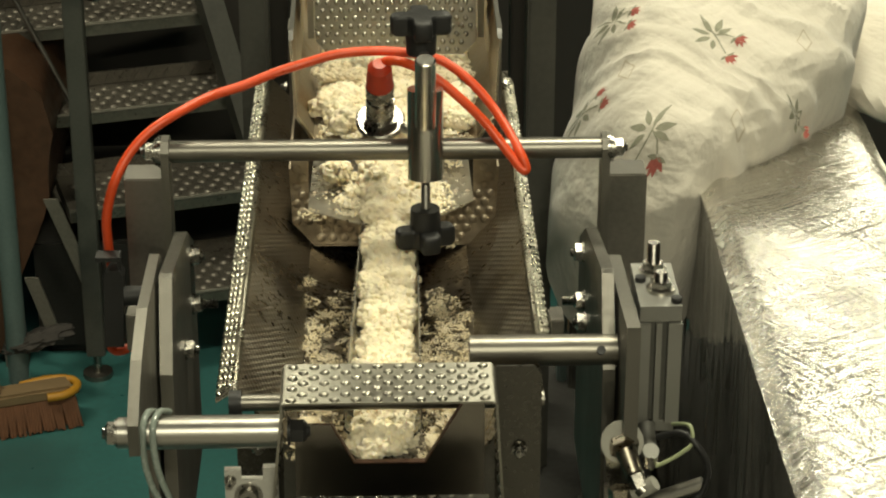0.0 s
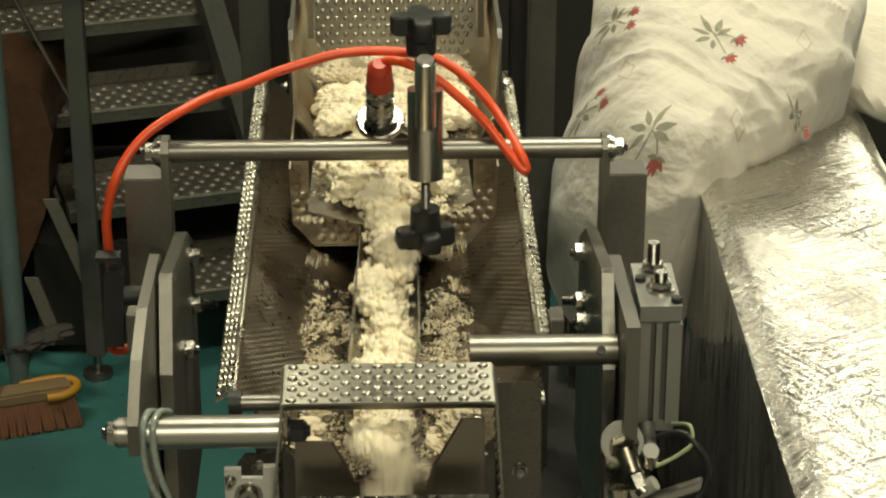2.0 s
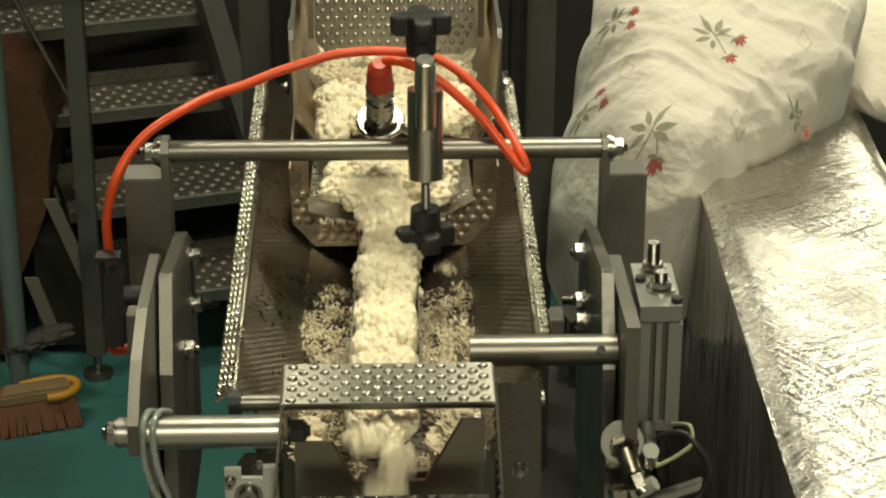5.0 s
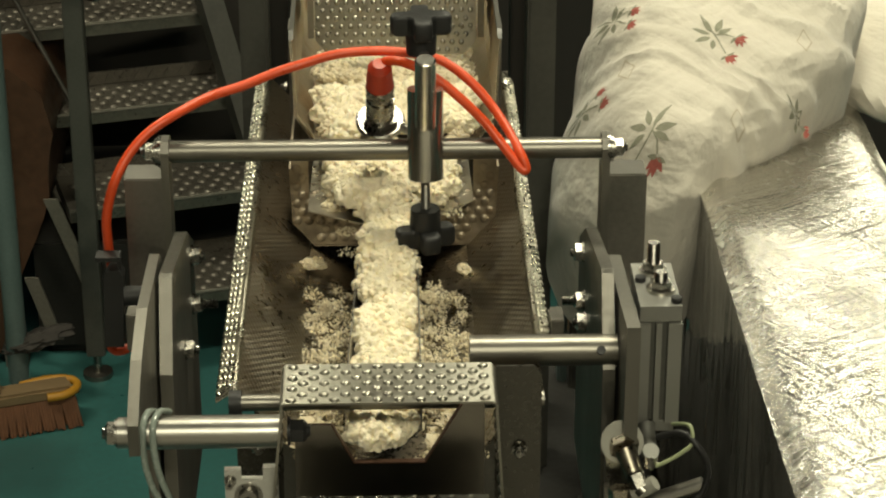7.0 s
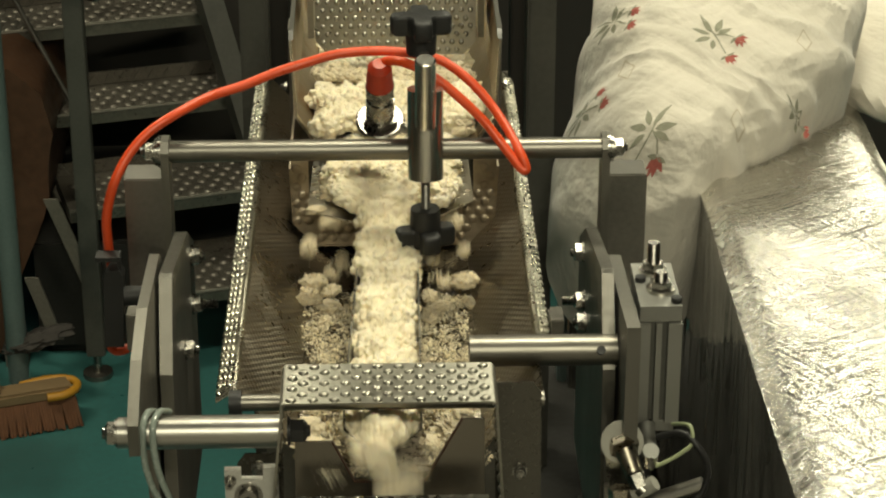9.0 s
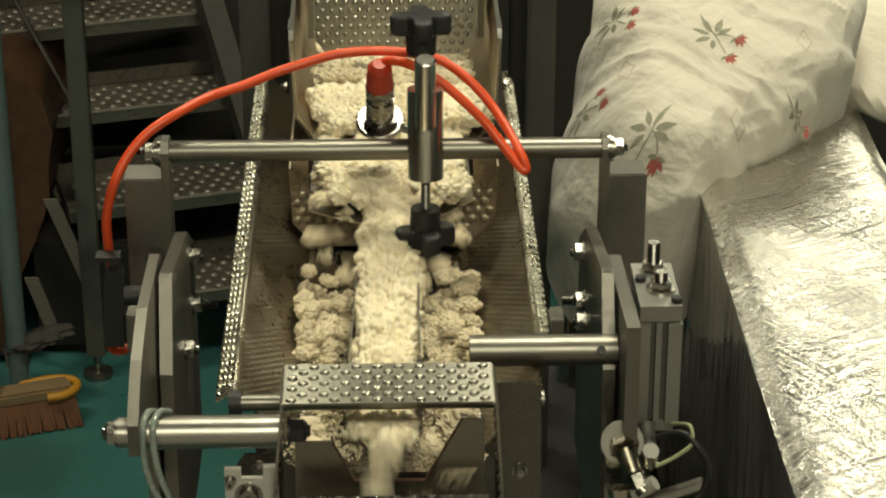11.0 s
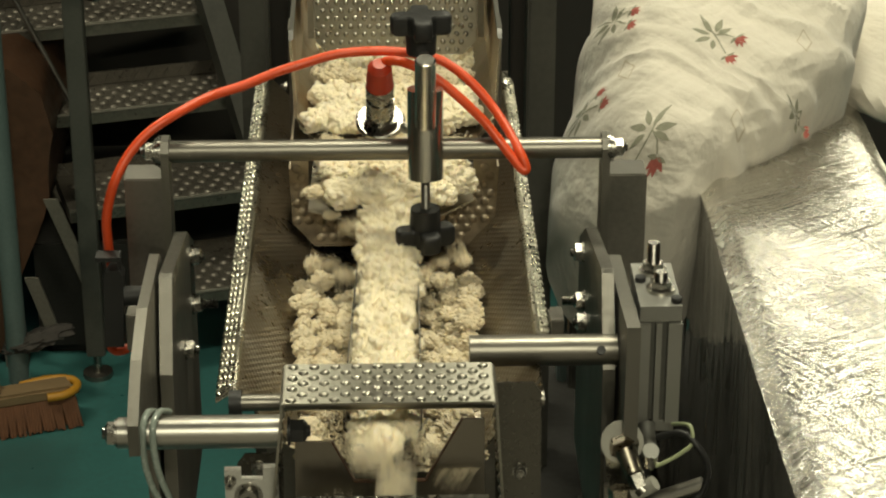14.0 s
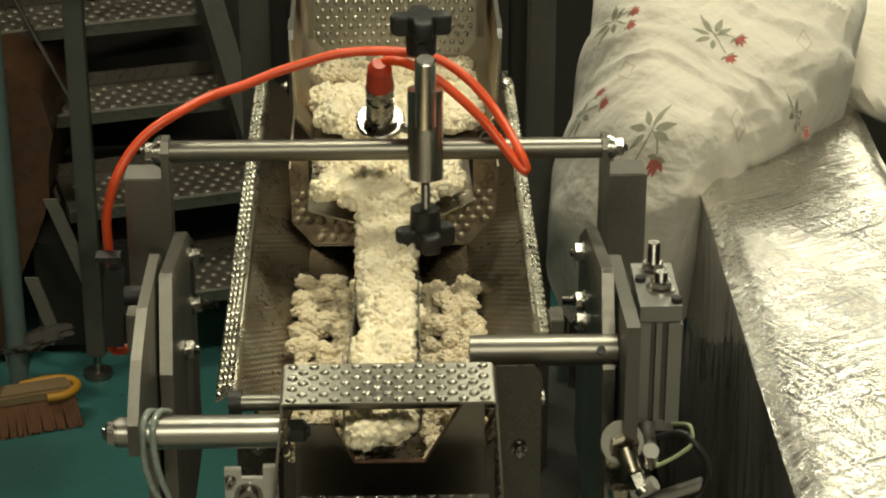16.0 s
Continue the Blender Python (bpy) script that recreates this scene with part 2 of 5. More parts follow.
setting("floor", box(bmesh.new(), (-7, -5, -0.2), (7, 11, 0.0)), FLOORM, "teal painted factory floor, worn and damp", "floor")
# Near-black colour stands for the lack of light on the hall's walls.
setting("wall_north", box(bmesh.new(), (-7.2, 11, -0.2), (7.2, 11.2, 5)), WALLM, "hall wall with the dark of the hall put in its colour", "wall")
# Unseen wall kept pale so that the open gate has something bright to reflect.
setting("wall_south", box(bmesh.new(), (-7.2, -5.2, -0.2), (7.2, -5, 5)), PALE, "unseen pale wall added for the gate to reflect", "wall")
setting("wall_west", box(bmesh.new(), (-7.2, -5, -0.2), (-7, 11, 5)), WALLM, "hall wall with the dark of the hall put in its colour", "wall")
setting("wall_east", box(bmesh.new(), (7, -5, -0.2), (7.2, 11, 5)), WALLM, "hall wall with the dark of the hall put in its colour", "wall")
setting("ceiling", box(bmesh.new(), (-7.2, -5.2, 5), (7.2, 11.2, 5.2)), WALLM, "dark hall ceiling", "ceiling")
# A backdrop added to stop the lit floor from showing behind the stair.
setting("partition", box(bmesh.new(), (-4, 5.75, 0), (4, 5.85, 2.6)), WALLM, "dark backdrop added to close the view behind the stair", "wall")
for lx, ly, lz, ll, lw, power in LIGHTS:
    fit = thing("ceiling_light", "white fluorescent fitting hung under the ceiling", "ceiling light", (lx, ly, lz), "fluorescent fittings")
    part("housing", prism(bmesh.new(), [(ly - lw / 2, lz), (ly + lw / 2, lz), (ly + 0.08, lz + 0.08), (ly - 0.08, lz + 0.08)], "x", lx - ll / 2, lx + ll / 2), ALU, fit)
    part("hanger", rod(bmesh.new(), (lx, ly, lz + 0.08), (lx, ly, 5.0), 0.01), ALU, fit)
    shift(fit, (lx, ly, lz))

# Out of view; its grey is mirrored by the upright steel parts.
setting("platform", box(bmesh.new(), (-2.5, -4.9, 0.0), (2.5, 0.75, 1.05)), DECK, "unseen grey operator platform added for reflections", "platform")

# ---- feeder: outer trough ----
TOP, END, BACK = 1.80, 1.571, 2.235


# the pan: narrow flat bottom, shallow shelves, steep walls
PAN = [(-0.1145, TOP), (-0.0690, 1.7500), (-0.0300, 1.7345), (0.0300, 1.7345), (0.0720, 1.7500), (0.1158, TOP)]


def pan_floor(x):
    """Height of the pan at x."""
    for (xa, za), (xb, zb) in zip(PAN, PAN[1:]):
        if xa <= x <= xb:
            return za + (zb - za) * (x - xa) / (xb - xa)
    return TOP


def trough():
    t = thing("feeder_trough", "long stainless vibrating trough with dimpled sloping walls and rolled rims", "trough", (0, 2.0, 1.72))
    part("pan", sheet(bmesh.new(), PAN, "y", END, BACK, -0.002), TROUGH, t, "dark pressed stainless pan")
    floor_line = [(x, z + 0.0006) for x, z in PAN[1:5]]
    part("floor_sheet", sheet(bmesh.new(), floor_line, "y", END - 0.012, BACK - 0.1, 0.0008), FLOORSH, t, "dark smooth floor sheet")
    for s, x0 in ((-1, PAN[0][0]), (1, PAN[-1][0])):
        # a smooth ridge with a dimpled flange folded down outside it
        bm = bmesh.new()
        e, w = abs(x0), 0.0118 if s < 0 else 0.0085
        line = [(s * (e - 0.001), TOP + 0.0005), (s * (e + 0.0005), TOP + 0.004), (s * (e + 0.0025), TOP + 0.0048), (s * (e + 0.0042), TOP + 0.0035), (s * (e + 0.0042 + w), TOP - 0.0045)]
        first = END - 0.006 + 0.078 * (s > 0)
        # long pressed drops in three rows, drawn short and then stretched along the rim
        spots = []
        for i in range(3 * 56):
            f, y = (i % 3 + 0.62) / 3.1, END - 0.002 + (i // 3) * 0.0121 + 0.0040 * (i % 3)
            if first + 0.008 < y < BACK - 0.008:
                spots.append((s * (e + 0.0042 + w * f), y / 2.3, TOP + 0.0035 - 0.008 * f))
        domes(bm, spots, 0.0024, 0.0019, (s * 0.56, 0, 0.83), 2, 10)
        for v in bm.verts:
            v.co.y *= 2.3
        sheet(bm, line, "y", first, BACK, -0.0016 * s)
        part("rim", bm, RIMM, t, "rolled rim with a dimpled flange", smooth=True)
        part("rim_end", box(bmesh.new(), (min(s * e, s * (e + w)), BACK, TOP - 0.012), (max(s * e, s * (e + w)), BACK + 0.003, TOP + 0.004)), DULL, t)
    part("end_tube", rod(bmesh.new(), (-0.117, 1.560, 1.797), (0.117, 1.560, 1.797), 0.0065), BARM, t, smooth=True)
    part("tube_cap", rod(bmesh.new(), (-0.1195, 1.560, 1.797), (-0.110, 1.560, 1.797), 0.0095), BLACK, t, smooth=True)
    part("cross_bracket", box(bmesh.new(), (-0.10, 1.68, 1.60), (0.10, 1.72, 1.731)), DULL, t)
    part("cross_bracket", box(bmesh.new(), (-0.10, 2.12, 1.60), (0.10, 2.16, 1.731)), DULL, t)
    shift(t, (0, 2.0, 1.72))


def dimple_material():
    """Sheet pressed with a fine diagonal pattern, drawn on x and y."""
    m = material("pressed_stainless", (0.33, 0.295, 0.24), 0.34, 1.0, 0.10, 16, 160, 0.0)
    n, ln = m.node_tree.nodes, m.node_tree.links
    co, mp, vo, bp = n.new("ShaderNodeTexCoord"), n.new("ShaderNodeMapping"), n.new("ShaderNodeTexVoronoi"), n.new("ShaderNodeBump")
    mp.inputs["Scale"].default_value, mp.inputs["Rotation"].default_value = (1.45, 0.60, 0.0), (0, 0, radians(45))
    vo.voronoi_dimensions = "2D"
    vo.inputs["Scale"].default_value, vo.inputs["Randomness"].default_value = 250, 0.08
    bp.inputs["Strength"].default_value, bp.inputs["Distance"].default_value = 1.0, 0.0008
    ln.new(co.outputs["Object"], mp.inputs["Vector"]), ln.new(mp.outputs[0], vo.inputs["Vector"])
    ln.new(vo.outputs["Distance"], bp.inputs["Height"])
    ln.new(bp.outputs[0], n["Principled BSDF"].inputs["Normal"])
    return m


# STEEL again, made darker for the bars that catch less light.
BARM = material("turned_steel_dimmed", (0.22, 0.207, 0.18), 0.42, 1.0, 0.12, 8, 260, 0.02, stretch=(0.15, 4, 4), rough_vary=0.08)
DARKSTEEL = material("dark_polished_sheet", (0.24, 0.225, 0.20), 0.28, 1.0, 0.05, 10, 200, 0.0, rough_vary=0.04)
PANEL = material("polished_gate_sheet", (0.20, 0.182, 0.155), 0.24, 1.0, 0.05, 10, 200, 0.0, rough_vary=0.04)
WINGM = material("dark_grey_wing_plate", (0.13, 0.123, 0.107), 0.30, 1.0, 0.12, 10, 200, 0.02)
EDGE = material("brown_stained_edge", (0.07, 0.035, 0.022), 0.4, 0.7, 0.2, 30, 200, 0.05)
ALUB = material("light_machined_plate", (0.58, 0.565, 0.515), 0.45, 0.35, 0.1, 30, 300, 0.03)
RIMM = material("worn_rim_sheet", (0.36, 0.345, 0.285), 0.30, 1.0, 0.25, 30, 240, 0.05)
FLOORSH = material("worn_floor_sheet", (0.30, 0.265, 0.215), 0.30, 1.0, 0.25, 25, 200, 0.05)
TROUGH = dimple_material()
trough()


def channel():
    """The narrow inner channel that carries the food, wider at its mouth."""
    t = thing("inner_channel", "narrow stainless channel with chamfered bottom inside the trough", "channel", (0, 1.7, 1.755))
    bm = bmesh.new()
    rings = []
    for y, w, mid in ((1.555, 0.0297, -0.0045), (1.89, 0.0245, 0.0025)):
        prof = [(-w, 1.800), (-w, 1.775), (-w * 0.4, 1.757), (w * 0.4, 1.757), (w, 1.775), (w, 1.800)]
        inner = [(x * (1 - 0.0012 / w), z + 0.0012) for x, z in prof]
        inner[0], inner[-1] = (inner[0][0], 1.800), (inner[-1][0], 1.800)
        rings.append([bm.verts.new((x + mid, y, z)) for x, z in prof + inner[::-1]])
    n = len(rings[0])
    for k in range(n):
        bm.faces.new((rings[0][k], rings[0][(k + 1) % n], rings[1][(k + 1) % n], rings[1][k]))
    for rg in rings:
        for k in range(n // 2 - 1):
            bm.faces.new((rg[k], rg[k + 1], rg[n - 2 - k], rg[n - 1 - k]))
    part("channel_sheet", bm, SHEET, t)
    for y in (1.62, 1.84):
        part("foot", box(bmesh.new(), (-0.012, y, 1.7332), (0.012, y + 0.02, 1.757)), DULL, t)
    shift(t, (0, 1.7, 1.755))


channel()


TRAYTOP = material("bright_tray_sheet", (0.46, 0.43, 0.37), 0.34, 1.0, 0.15, 18, 160, 0.04)
TRAYM = material("dark_stained_dimpled_sheet", (0.48, 0.405, 0.31), 0.46, 0.9, 0.25, 18, 160, 0.05)


def upper_tray():
    t = thing("upper_tray", "stainless feed tray narrowing to the channel, on a dimpled body", "tray", (0.003, 2.0, 1.80))
    bm = bmesh.new()
    prism(bm, [(-0.066, 2.03), (-0.069, 1.895), (-0.0235, 1.866), (0.0275, 1.866), (0.050, 1.884), (0.0772, 1.914), (0.0755, 2.03)], "z", 1.8035, 1.805)
    spots = [(-0.062 + 0.0105 * i + 0.00525 * (k % 2), 1.905 + 0.009 * k, 1.805) for i in range(13) for k in range(13) if k > 1 or -0.05 < -0.062 + 0.0105 * i < 0.055]
    domes(bm, spots, 0.0026, 0.0012, (0, 0, 1), 1, 8)
    part("tray_floor", bm, TRAYTOP, t, "bright dimpled tray sheet", smooth=True)
    bm = bmesh.new()
    sheet(bm, [(-0.085, 1.828), (-0.083, 1.775), (-0.064, 1.753), (0.079, 1.753), (0.096, 1.773), (0.099, 1.828)], "y", 1.935, 2.30, -0.0015)
    prism(bm, [(-0.083, 1.8034), (-0.083, 1.775), (-0.064, 1.7535), (0.079, 1.7535), (0.096, 1.773), (0.0975, 1.8034)], "y", 1.935, 1.937)
    for xa, xb in ((-0.0845, -0.0690), (0.0775, 0.0985)):
        box(bm, (xa, 1.9335, 1.8036), (xb, 1.9355, 1.838))
    spots = [(-0.080 + 0.0105 * i + 0.005 * (k % 2), 1.935 - 0.0015 * (k > 4), 1.760 + 0.0085 * k) for i in range(17) for k in range(9)
             if (k < 6 or i < 1 or i > 15) and not (k < 2 and (i < 2 or i > 14))]
    domes(bm, spots, 0.0044, 0.0013, (0, -1, 0), 2, 10)
    part("tray_body", bm, TRAYM, t, "dark dimpled body", smooth=True)
    shift(t, (0.003, 2.0, 1.80))


upper_tray()


def rear_chute():
    t = thing("rear_chute", "octagonal stainless hopper outlet with food-stained walls", "chute", (0.01, 2.2, 1.82))
    bm = bmesh.new()
    sheet(bm, [(-0.085, 1.918), (-0.0815, 1.8445), (-0.0665, 1.8215), (0.0848, 1.8205), (0.1002, 1.8425), (0.1045, 1.918)], "y", 2.02, 2.95, -0.0018)
    part("chute_sheet", bm, STAINED, t, "stainless sheet with beige food stains")
    for line in ([(-0.0868, 1.918), (-0.0833, 1.8440), (-0.0673, 1.8200)], [(0.0856, 1.8190), (0.1020, 1.8420), (0.1063, 1.918)]):
        part("front_edge", sheet(bmesh.new(), line, "y", 2.0165, 2.0215, 0.0024), SATIN, t, "bright bent front edge")
    for s, x in ((-1, -0.085), (1, 0.1045)):
        part("chute_rim", prism(bmesh.new(), [(2.02, 1.918), (2.95, 1.918), (2.95, 1.924), (2.03, 1.924)], "x", x - 0.002, x + 0.002), GREY, t)
        part("stay", box(bmesh.new(), (x + s * 0.003, 2.10, 1.70), (x + s * 0.006, 2.13, 1.90)), DULL, t)
        bolt((x + s * 0.004, 2.05, 1.862), (s, 0, 0), 0.007, 0.003, t, washer=False)
    bm = bmesh.new()
    prism(bm, [(-0.068, 2.02), (-0.068, 1.858), (-0.056, 1.8445), (0.077, 1.8435), (0.0897, 1.8565), (0.0897, 2.02)], "y", 2.18, 2.182)
    spots = []
    for k in range(22):
        z = 1.848 + 0.0078 * k
        cut = max(0.0, 1.860 - z)
        for i in range(18):
            x = -0.0645 + 0.0090 * i + 0.0045 * (k % 2)
            if -0.065 + cut < x < 0.087 - cut:
                spots.append((x, 2.18, z))
    domes(bm, spots, 0.0027, 0.0019, (0, -1, 0), 2, 10)
    for v in bm.verts:
        v.co.y += (v.co.z - 1.836) * 0.16
    part("level_gate", bm, COVER, t, "dimpled gate plate with chamfered corners", smooth=True)
    for s in (-1, 1):
        part("gate_guide", box(bmesh.new(), (0.011 + s * 0.0825 - 0.003, 2.17, 1.865), (0.011 + s * 0.0825 + 0.003, 2.25, 2.04)), DULL, t)
    shift(t, (0.01, 2.2, 1.82))


STAINED = material("food_stained_sheet", (0.22, 0.18, 0.125), 0.5, 0.6, 0.25, 22, 140, 0.2, dirt=(0.17, 0.105, 0.05), dirt_at=0.56)
rear_chute()


def cover_strip():
    """The dimpled bridge over the mouth, with flanges down both sides."""
    t = thing("dimpled_cover", "dimpled stainless bridge plate over the trough mouth", "cover", (0, 1.50, 1.84))
    bm = bmesh.new()
    sheet(bm, [(-0.0762, 1.8370), (-0.0755, 1.8395), (-0.074, 1.8405), (0.074, 1.8405), (0.0758, 1.8395), (0.0772, 1.8370)], "y", 1.475, 1.535, 0.0015)
    spots = [(-0.0695 + 0.0154 * i + 0.0077 * (k % 2), 1.4800 + 0.0083 * k, 1.842) for i in range(10) for k in range(7) if i < 9 or k % 2 == 0]
    domes(bm, spots, 0.0039, 0.0022, (0, 0, 1), 3, 12)
    part("bridge_plate", bm, COVER, t, smooth=True)
    for x, low, s, lean in ((-0.0762, 1.690, 1, 0.105), (0.0772, 1.700, -1, 0.065)):
        bm = box(bmesh.new(), (x - 0.0009, 1.476, low), (x + 0.0009, 1.534, 1.8369))
        domes(bm, [(x + s * 0.0009, 1.4815 + 0.0078 * k, 1.830 - 0.0092 * i - 0.0046 * (k % 2)) for k in range(7) for i in range(int((1.834 - low) / 0.0092))], 0.0033, 0.0018, (s, 0, 0), 2, 8)
        for v in bm.verts:
            v.co.x -= s * lean * (1.8369 - v.co.z)
        part("side_flange", bm, COVER, t, "dimpled flange", smooth=True)
    shift(t, (0, 1.50, 1.84))


cover_strip()

# ---- moving gate with a notched lip ----
PIVOT = (0, 1.49, 1.80)


def gate():
    t = thing("notched_gate", "dark stainless swing gate with a notched lip", "gate", PIVOT)
    bm = bmesh.new()
    outline = [(-0.070, 1.700), (-0.070, 1.793), (-0.043, 1.793), (-0.026, 1.762), (0.027, 1.762), (0.055, 1.809), (0.071, 1.809), (0.071, 1.700)]
    prism(bm, outline, "y", 1.528, 1.531)
    for v in bm.verts:
        v.co.y += (v.co.z - 1.762) * 0.10
    part("lip_plate", bm, PANEL, t, "dark polished notched plate", bevel=0.0004)
    bm = bmesh.new()
    edge = [(-0.043, 1.793), (-0.026, 1.762), (0.027, 1.762), (0.055, 1.809)]
    sheet(bm, edge, "y", 1.5268, 1.5322, 0.0009)
    for v in bm.verts:
        v.co.y += (v.co.z - 1.762) * 0.10
    part("lip_edging", bm, EDGE, t, "brown stained edge")
    for s, top in ((-1, 1.779), (1, 1.833)):
        a, b, c = s * 0.0795, s * 0.108, s * 0.114
        part("face_plate", prism(bmesh.new(), [(a, 1.68), (a, top), (b, top), (c, top - 0.008), (c, 1.68)], "y", 1.545, 1.5475), WINGM, t, "dark grey wing plate", bevel=0.0005)
        bolt((s * 0.098, 1.545, 1.763 if s > 0 else 1.768), (0, -1, 0), 0.009, 0.005, t, name="button_bolt")
        part("hinge_lug", box(bmesh.new(), (s * 0.096 - 0.012, 1.531, 1.682), (s * 0.096 + 0.012, 1.545, 1.70)), DULL, t)
    part("hinge_rod", rod(bmesh.new(), (-0.117, 1.535, 1.69), (0.117, 1.535, 1.69), 0.006), STEEL, t)
    shift(t, PIVOT)
    return t


GATE = gate()


def receiving_chute():
    t = thing("receiving_chute", "dimpled stainless catch chute below the trough mouth", "chute", (0, 1.45, 1.30))
    bm = bmesh.new()
    prism(bm, [(1.478, 1.7635), (1.395, 1.750), (1.395, 1.748), (1.478, 1.7615)], "x", -0.068, 0.072)
    domes(bm, [(-0.062 + 0.0135 * i + 0.00675 * (k % 2), 1.4745 - 0.009 * k, 1.7632 - 0.00146 * k) for i in range(10) for k in range(8)], 0.0032, 0.0017, (0, -0.16, 1), 2, 10)
    part("front_lip", bm, SHEET, t, "bright dimpled lip", smooth=True)
    bm = bmesh.new()
    box(bm, (-0.078, 1.395, 1.27), (0.078, 1.640, 1.272))
    box(bm, (-0.080, 1.393, 1.27), (-0.078, 1.642, 1.60)), box(bm, (0.078, 1.393, 1.27), (0.080, 1.642, 1.60))
    box(bm, (-0.078, 1.640, 1.27), (0.078, 1.642, 1.60)), box(bm, (-0.078, 1.393, 1.27), (0.078, 1.395, 1.748))
    part("chute_box", bm, SHEET, t)
    part("mounting_leg", box(bmesh.new(), (-0.02, 1.645, 0.0), (0.02, 1.68, 1.40)), GREY, t)
    shift(t, (0, 1.45, 1.30))


receiving_chute()


def under_feeder_dark():
    # Added box: it fills the gaps under the feeder with darkness.
    t = thing("under_feeder_dark", "dark box added under the feeder to hide the lit floor", "machine base", (0.1, 2.2, 0))
    part("cabinet", box(bmesh.new(), (-0.07, 1.70, 0.02), (0.305, 2.75, 1.25)), BASEP, t, bevel=0.004)
    part("plinth", box(bmesh.new(), (-0.05, 1.72, 0.0), (0.29, 2.73, 0.02)), BASEP, t)
    shift(t, (0.1, 2.2, 0))


# Colour of the boxes that stand for dark places.
BASEP = material("black_for_shade", (0.016, 0.015, 0.013), 0.85, 0.0, 0.25, 6, 120, 0.05)
under_feeder_dark()


# ---- cross bars and side plates ----


def bars():
    t = thing("front_bar", "thick turned stainless bar screwed to the side plate", "bar", (-0.13, 1.50, 1.805))
    part("shaft", rod(bmesh.new(), (-0.1780, 1.50, 1.806), (-0.0775, 1.50, 1.806), 0.0123, seg=40), STEEL, t, smooth=True)
    part("boss", rod(bmesh.new(), (-0.1960, 1.50, 1.806), (-0.1870, 1.50, 1.806), 0.0115, seg=32), STEEL, t, smooth=True)
    bolt((-0.196, 1.50, 1.806), (-1, 0, 0), 0.017, 0.007, t)
    bolt((-0.0735, 1.50, 1.806), (1, 0, 0), 0.017, 0.012, t, name="lock_nut", mat=BLACK)
    shift(t, (-0.13, 1.50, 1.805))
    t = thing("side_bar", "turned stainless bar with a free end, fixed to the cylinder plate", "bar", (0.12, 1.623, 1.805))
    part("shaft", rod(bmesh.new(), (0.063, 1.623, 1.8055), (0.1775, 1.623, 1.8055), 0.0124, seg=40), BARM, t, smooth=True)
    part("grub_screw", rod(bmesh.new(), (0.164, 1.6115, 1.8105), (0.164, 1.6095, 1.812), 0.0035), BLACK, t)
    shift(t, (0.12, 1.623, 1.805))
    t = thing("rear_bar", "long turned stainless cross bar between two brackets", "bar", (0, 1.94, 1.8425))
    part("shaft", rod(bmesh.new(), (-0.199, 1.942, 1.8425), (0.197, 1.942, 1.8425), 0.0096, seg=40), BARM, t, smooth=True)
    for s, x in ((-1, -0.205), (1, 0.203)):
        part("washer", rod(bmesh.new(), (x - s * 0.006, 1.942, 1.8425), (x - s * 0.0035, 1.942, 1.8425), 0.0145), CHROME, t, smooth=True)
        part("washer", rod(bmesh.new(), (x - s * 0.003, 1.942, 1.8425), (x - s * 0.0005, 1.942, 1.8425), 0.0125), CHROME, t, smooth=True)
        bolt((x, 1.942, 1.8425), (s, 0, 0), 0.015, 0.008, t)
    shift(t, (0, 1.94, 1.8425))
    bring(t)


bars()


def bracket(s):
    """Upright angle bracket that holds an end of the rear bar."""
    x = s * 0.199
    t = thing("bar_bracket", "grey steel angle bracket holding the rear cross bar", "bracket", (x, 1.95, 1.75), "bar brackets")
    part("ear", prism(bmesh.new(), [(1.928, 1.74), (1.928, 1.846), (1.934, 1.855), (1.950, 1.855), (1.957, 1.846), (1.957, 1.70)], "x", min(x, x - s * 0.007), max(x, x - s * 0.007)), PLATE, t, bevel=0.0006)
    a, b = (x + s * 0.0005, x + s * 0.036)
    part("upright", box(bmesh.new(), (min(a, b), 1.950, 1.655), (max(a, b), 1.985, 1.8125)), DULL, t, bevel=0.0012)
    c = x - s * 0.0145
    part("arm", box(bmesh.new(), (min(c, b), 1.90, 1.665), (max(c, b), 1.950, 1.700)), DULL, t, bevel=0.001)
    shift(t, (x, 1.95, 1.75))
    bring(t)


bracket(-1), bracket(1)


ARM = [(1.478, 1.799), (1.474, 1.826), (1.520, 1.8545), (1.578, 1.868), (1.682, 1.864), (1.700, 1.850), (1.700, 1.60), (1.590, 1.60), (1.585, 1.76), (1.530, 1.796)]
WING = [(1.605, 1.60), (1.613, 1.793), (1.645, 1.8605), (1.652, 1.8615), (1.790, 1.8335), (1.845, 1.80), (1.845, 1.60)]
DROP = [(1.560, 1.757), (1.563, 1.8545), (1.722, 1.8400), (1.740, 1.82), (1.740, 1.60), (1.600, 1.60)]


def side_plate(label, outline, x0, x1, bolts, side, post):
    at = (x0, outline[0][0], 1.60)
    t = thing("side_plate", label, "plate", at, "side plates")
    part("plate", prism(bmesh.new(), outline, "x", x0, x1), PLATE, t, bevel=0.0009)
    for y, z, thread in bolts:
        bolt((x1 if side > 0 else x0, y, z), (side, 0, 0), 0.0145, 0.007, t, shank=thread)
    if post:
        part("post", box(bmesh.new(), (x0 - 0.004, post, 0.0), (x1 + 0.004, post + 0.05, 1.598)), GREY, t, "dark painted square post")
    shift(t, at)


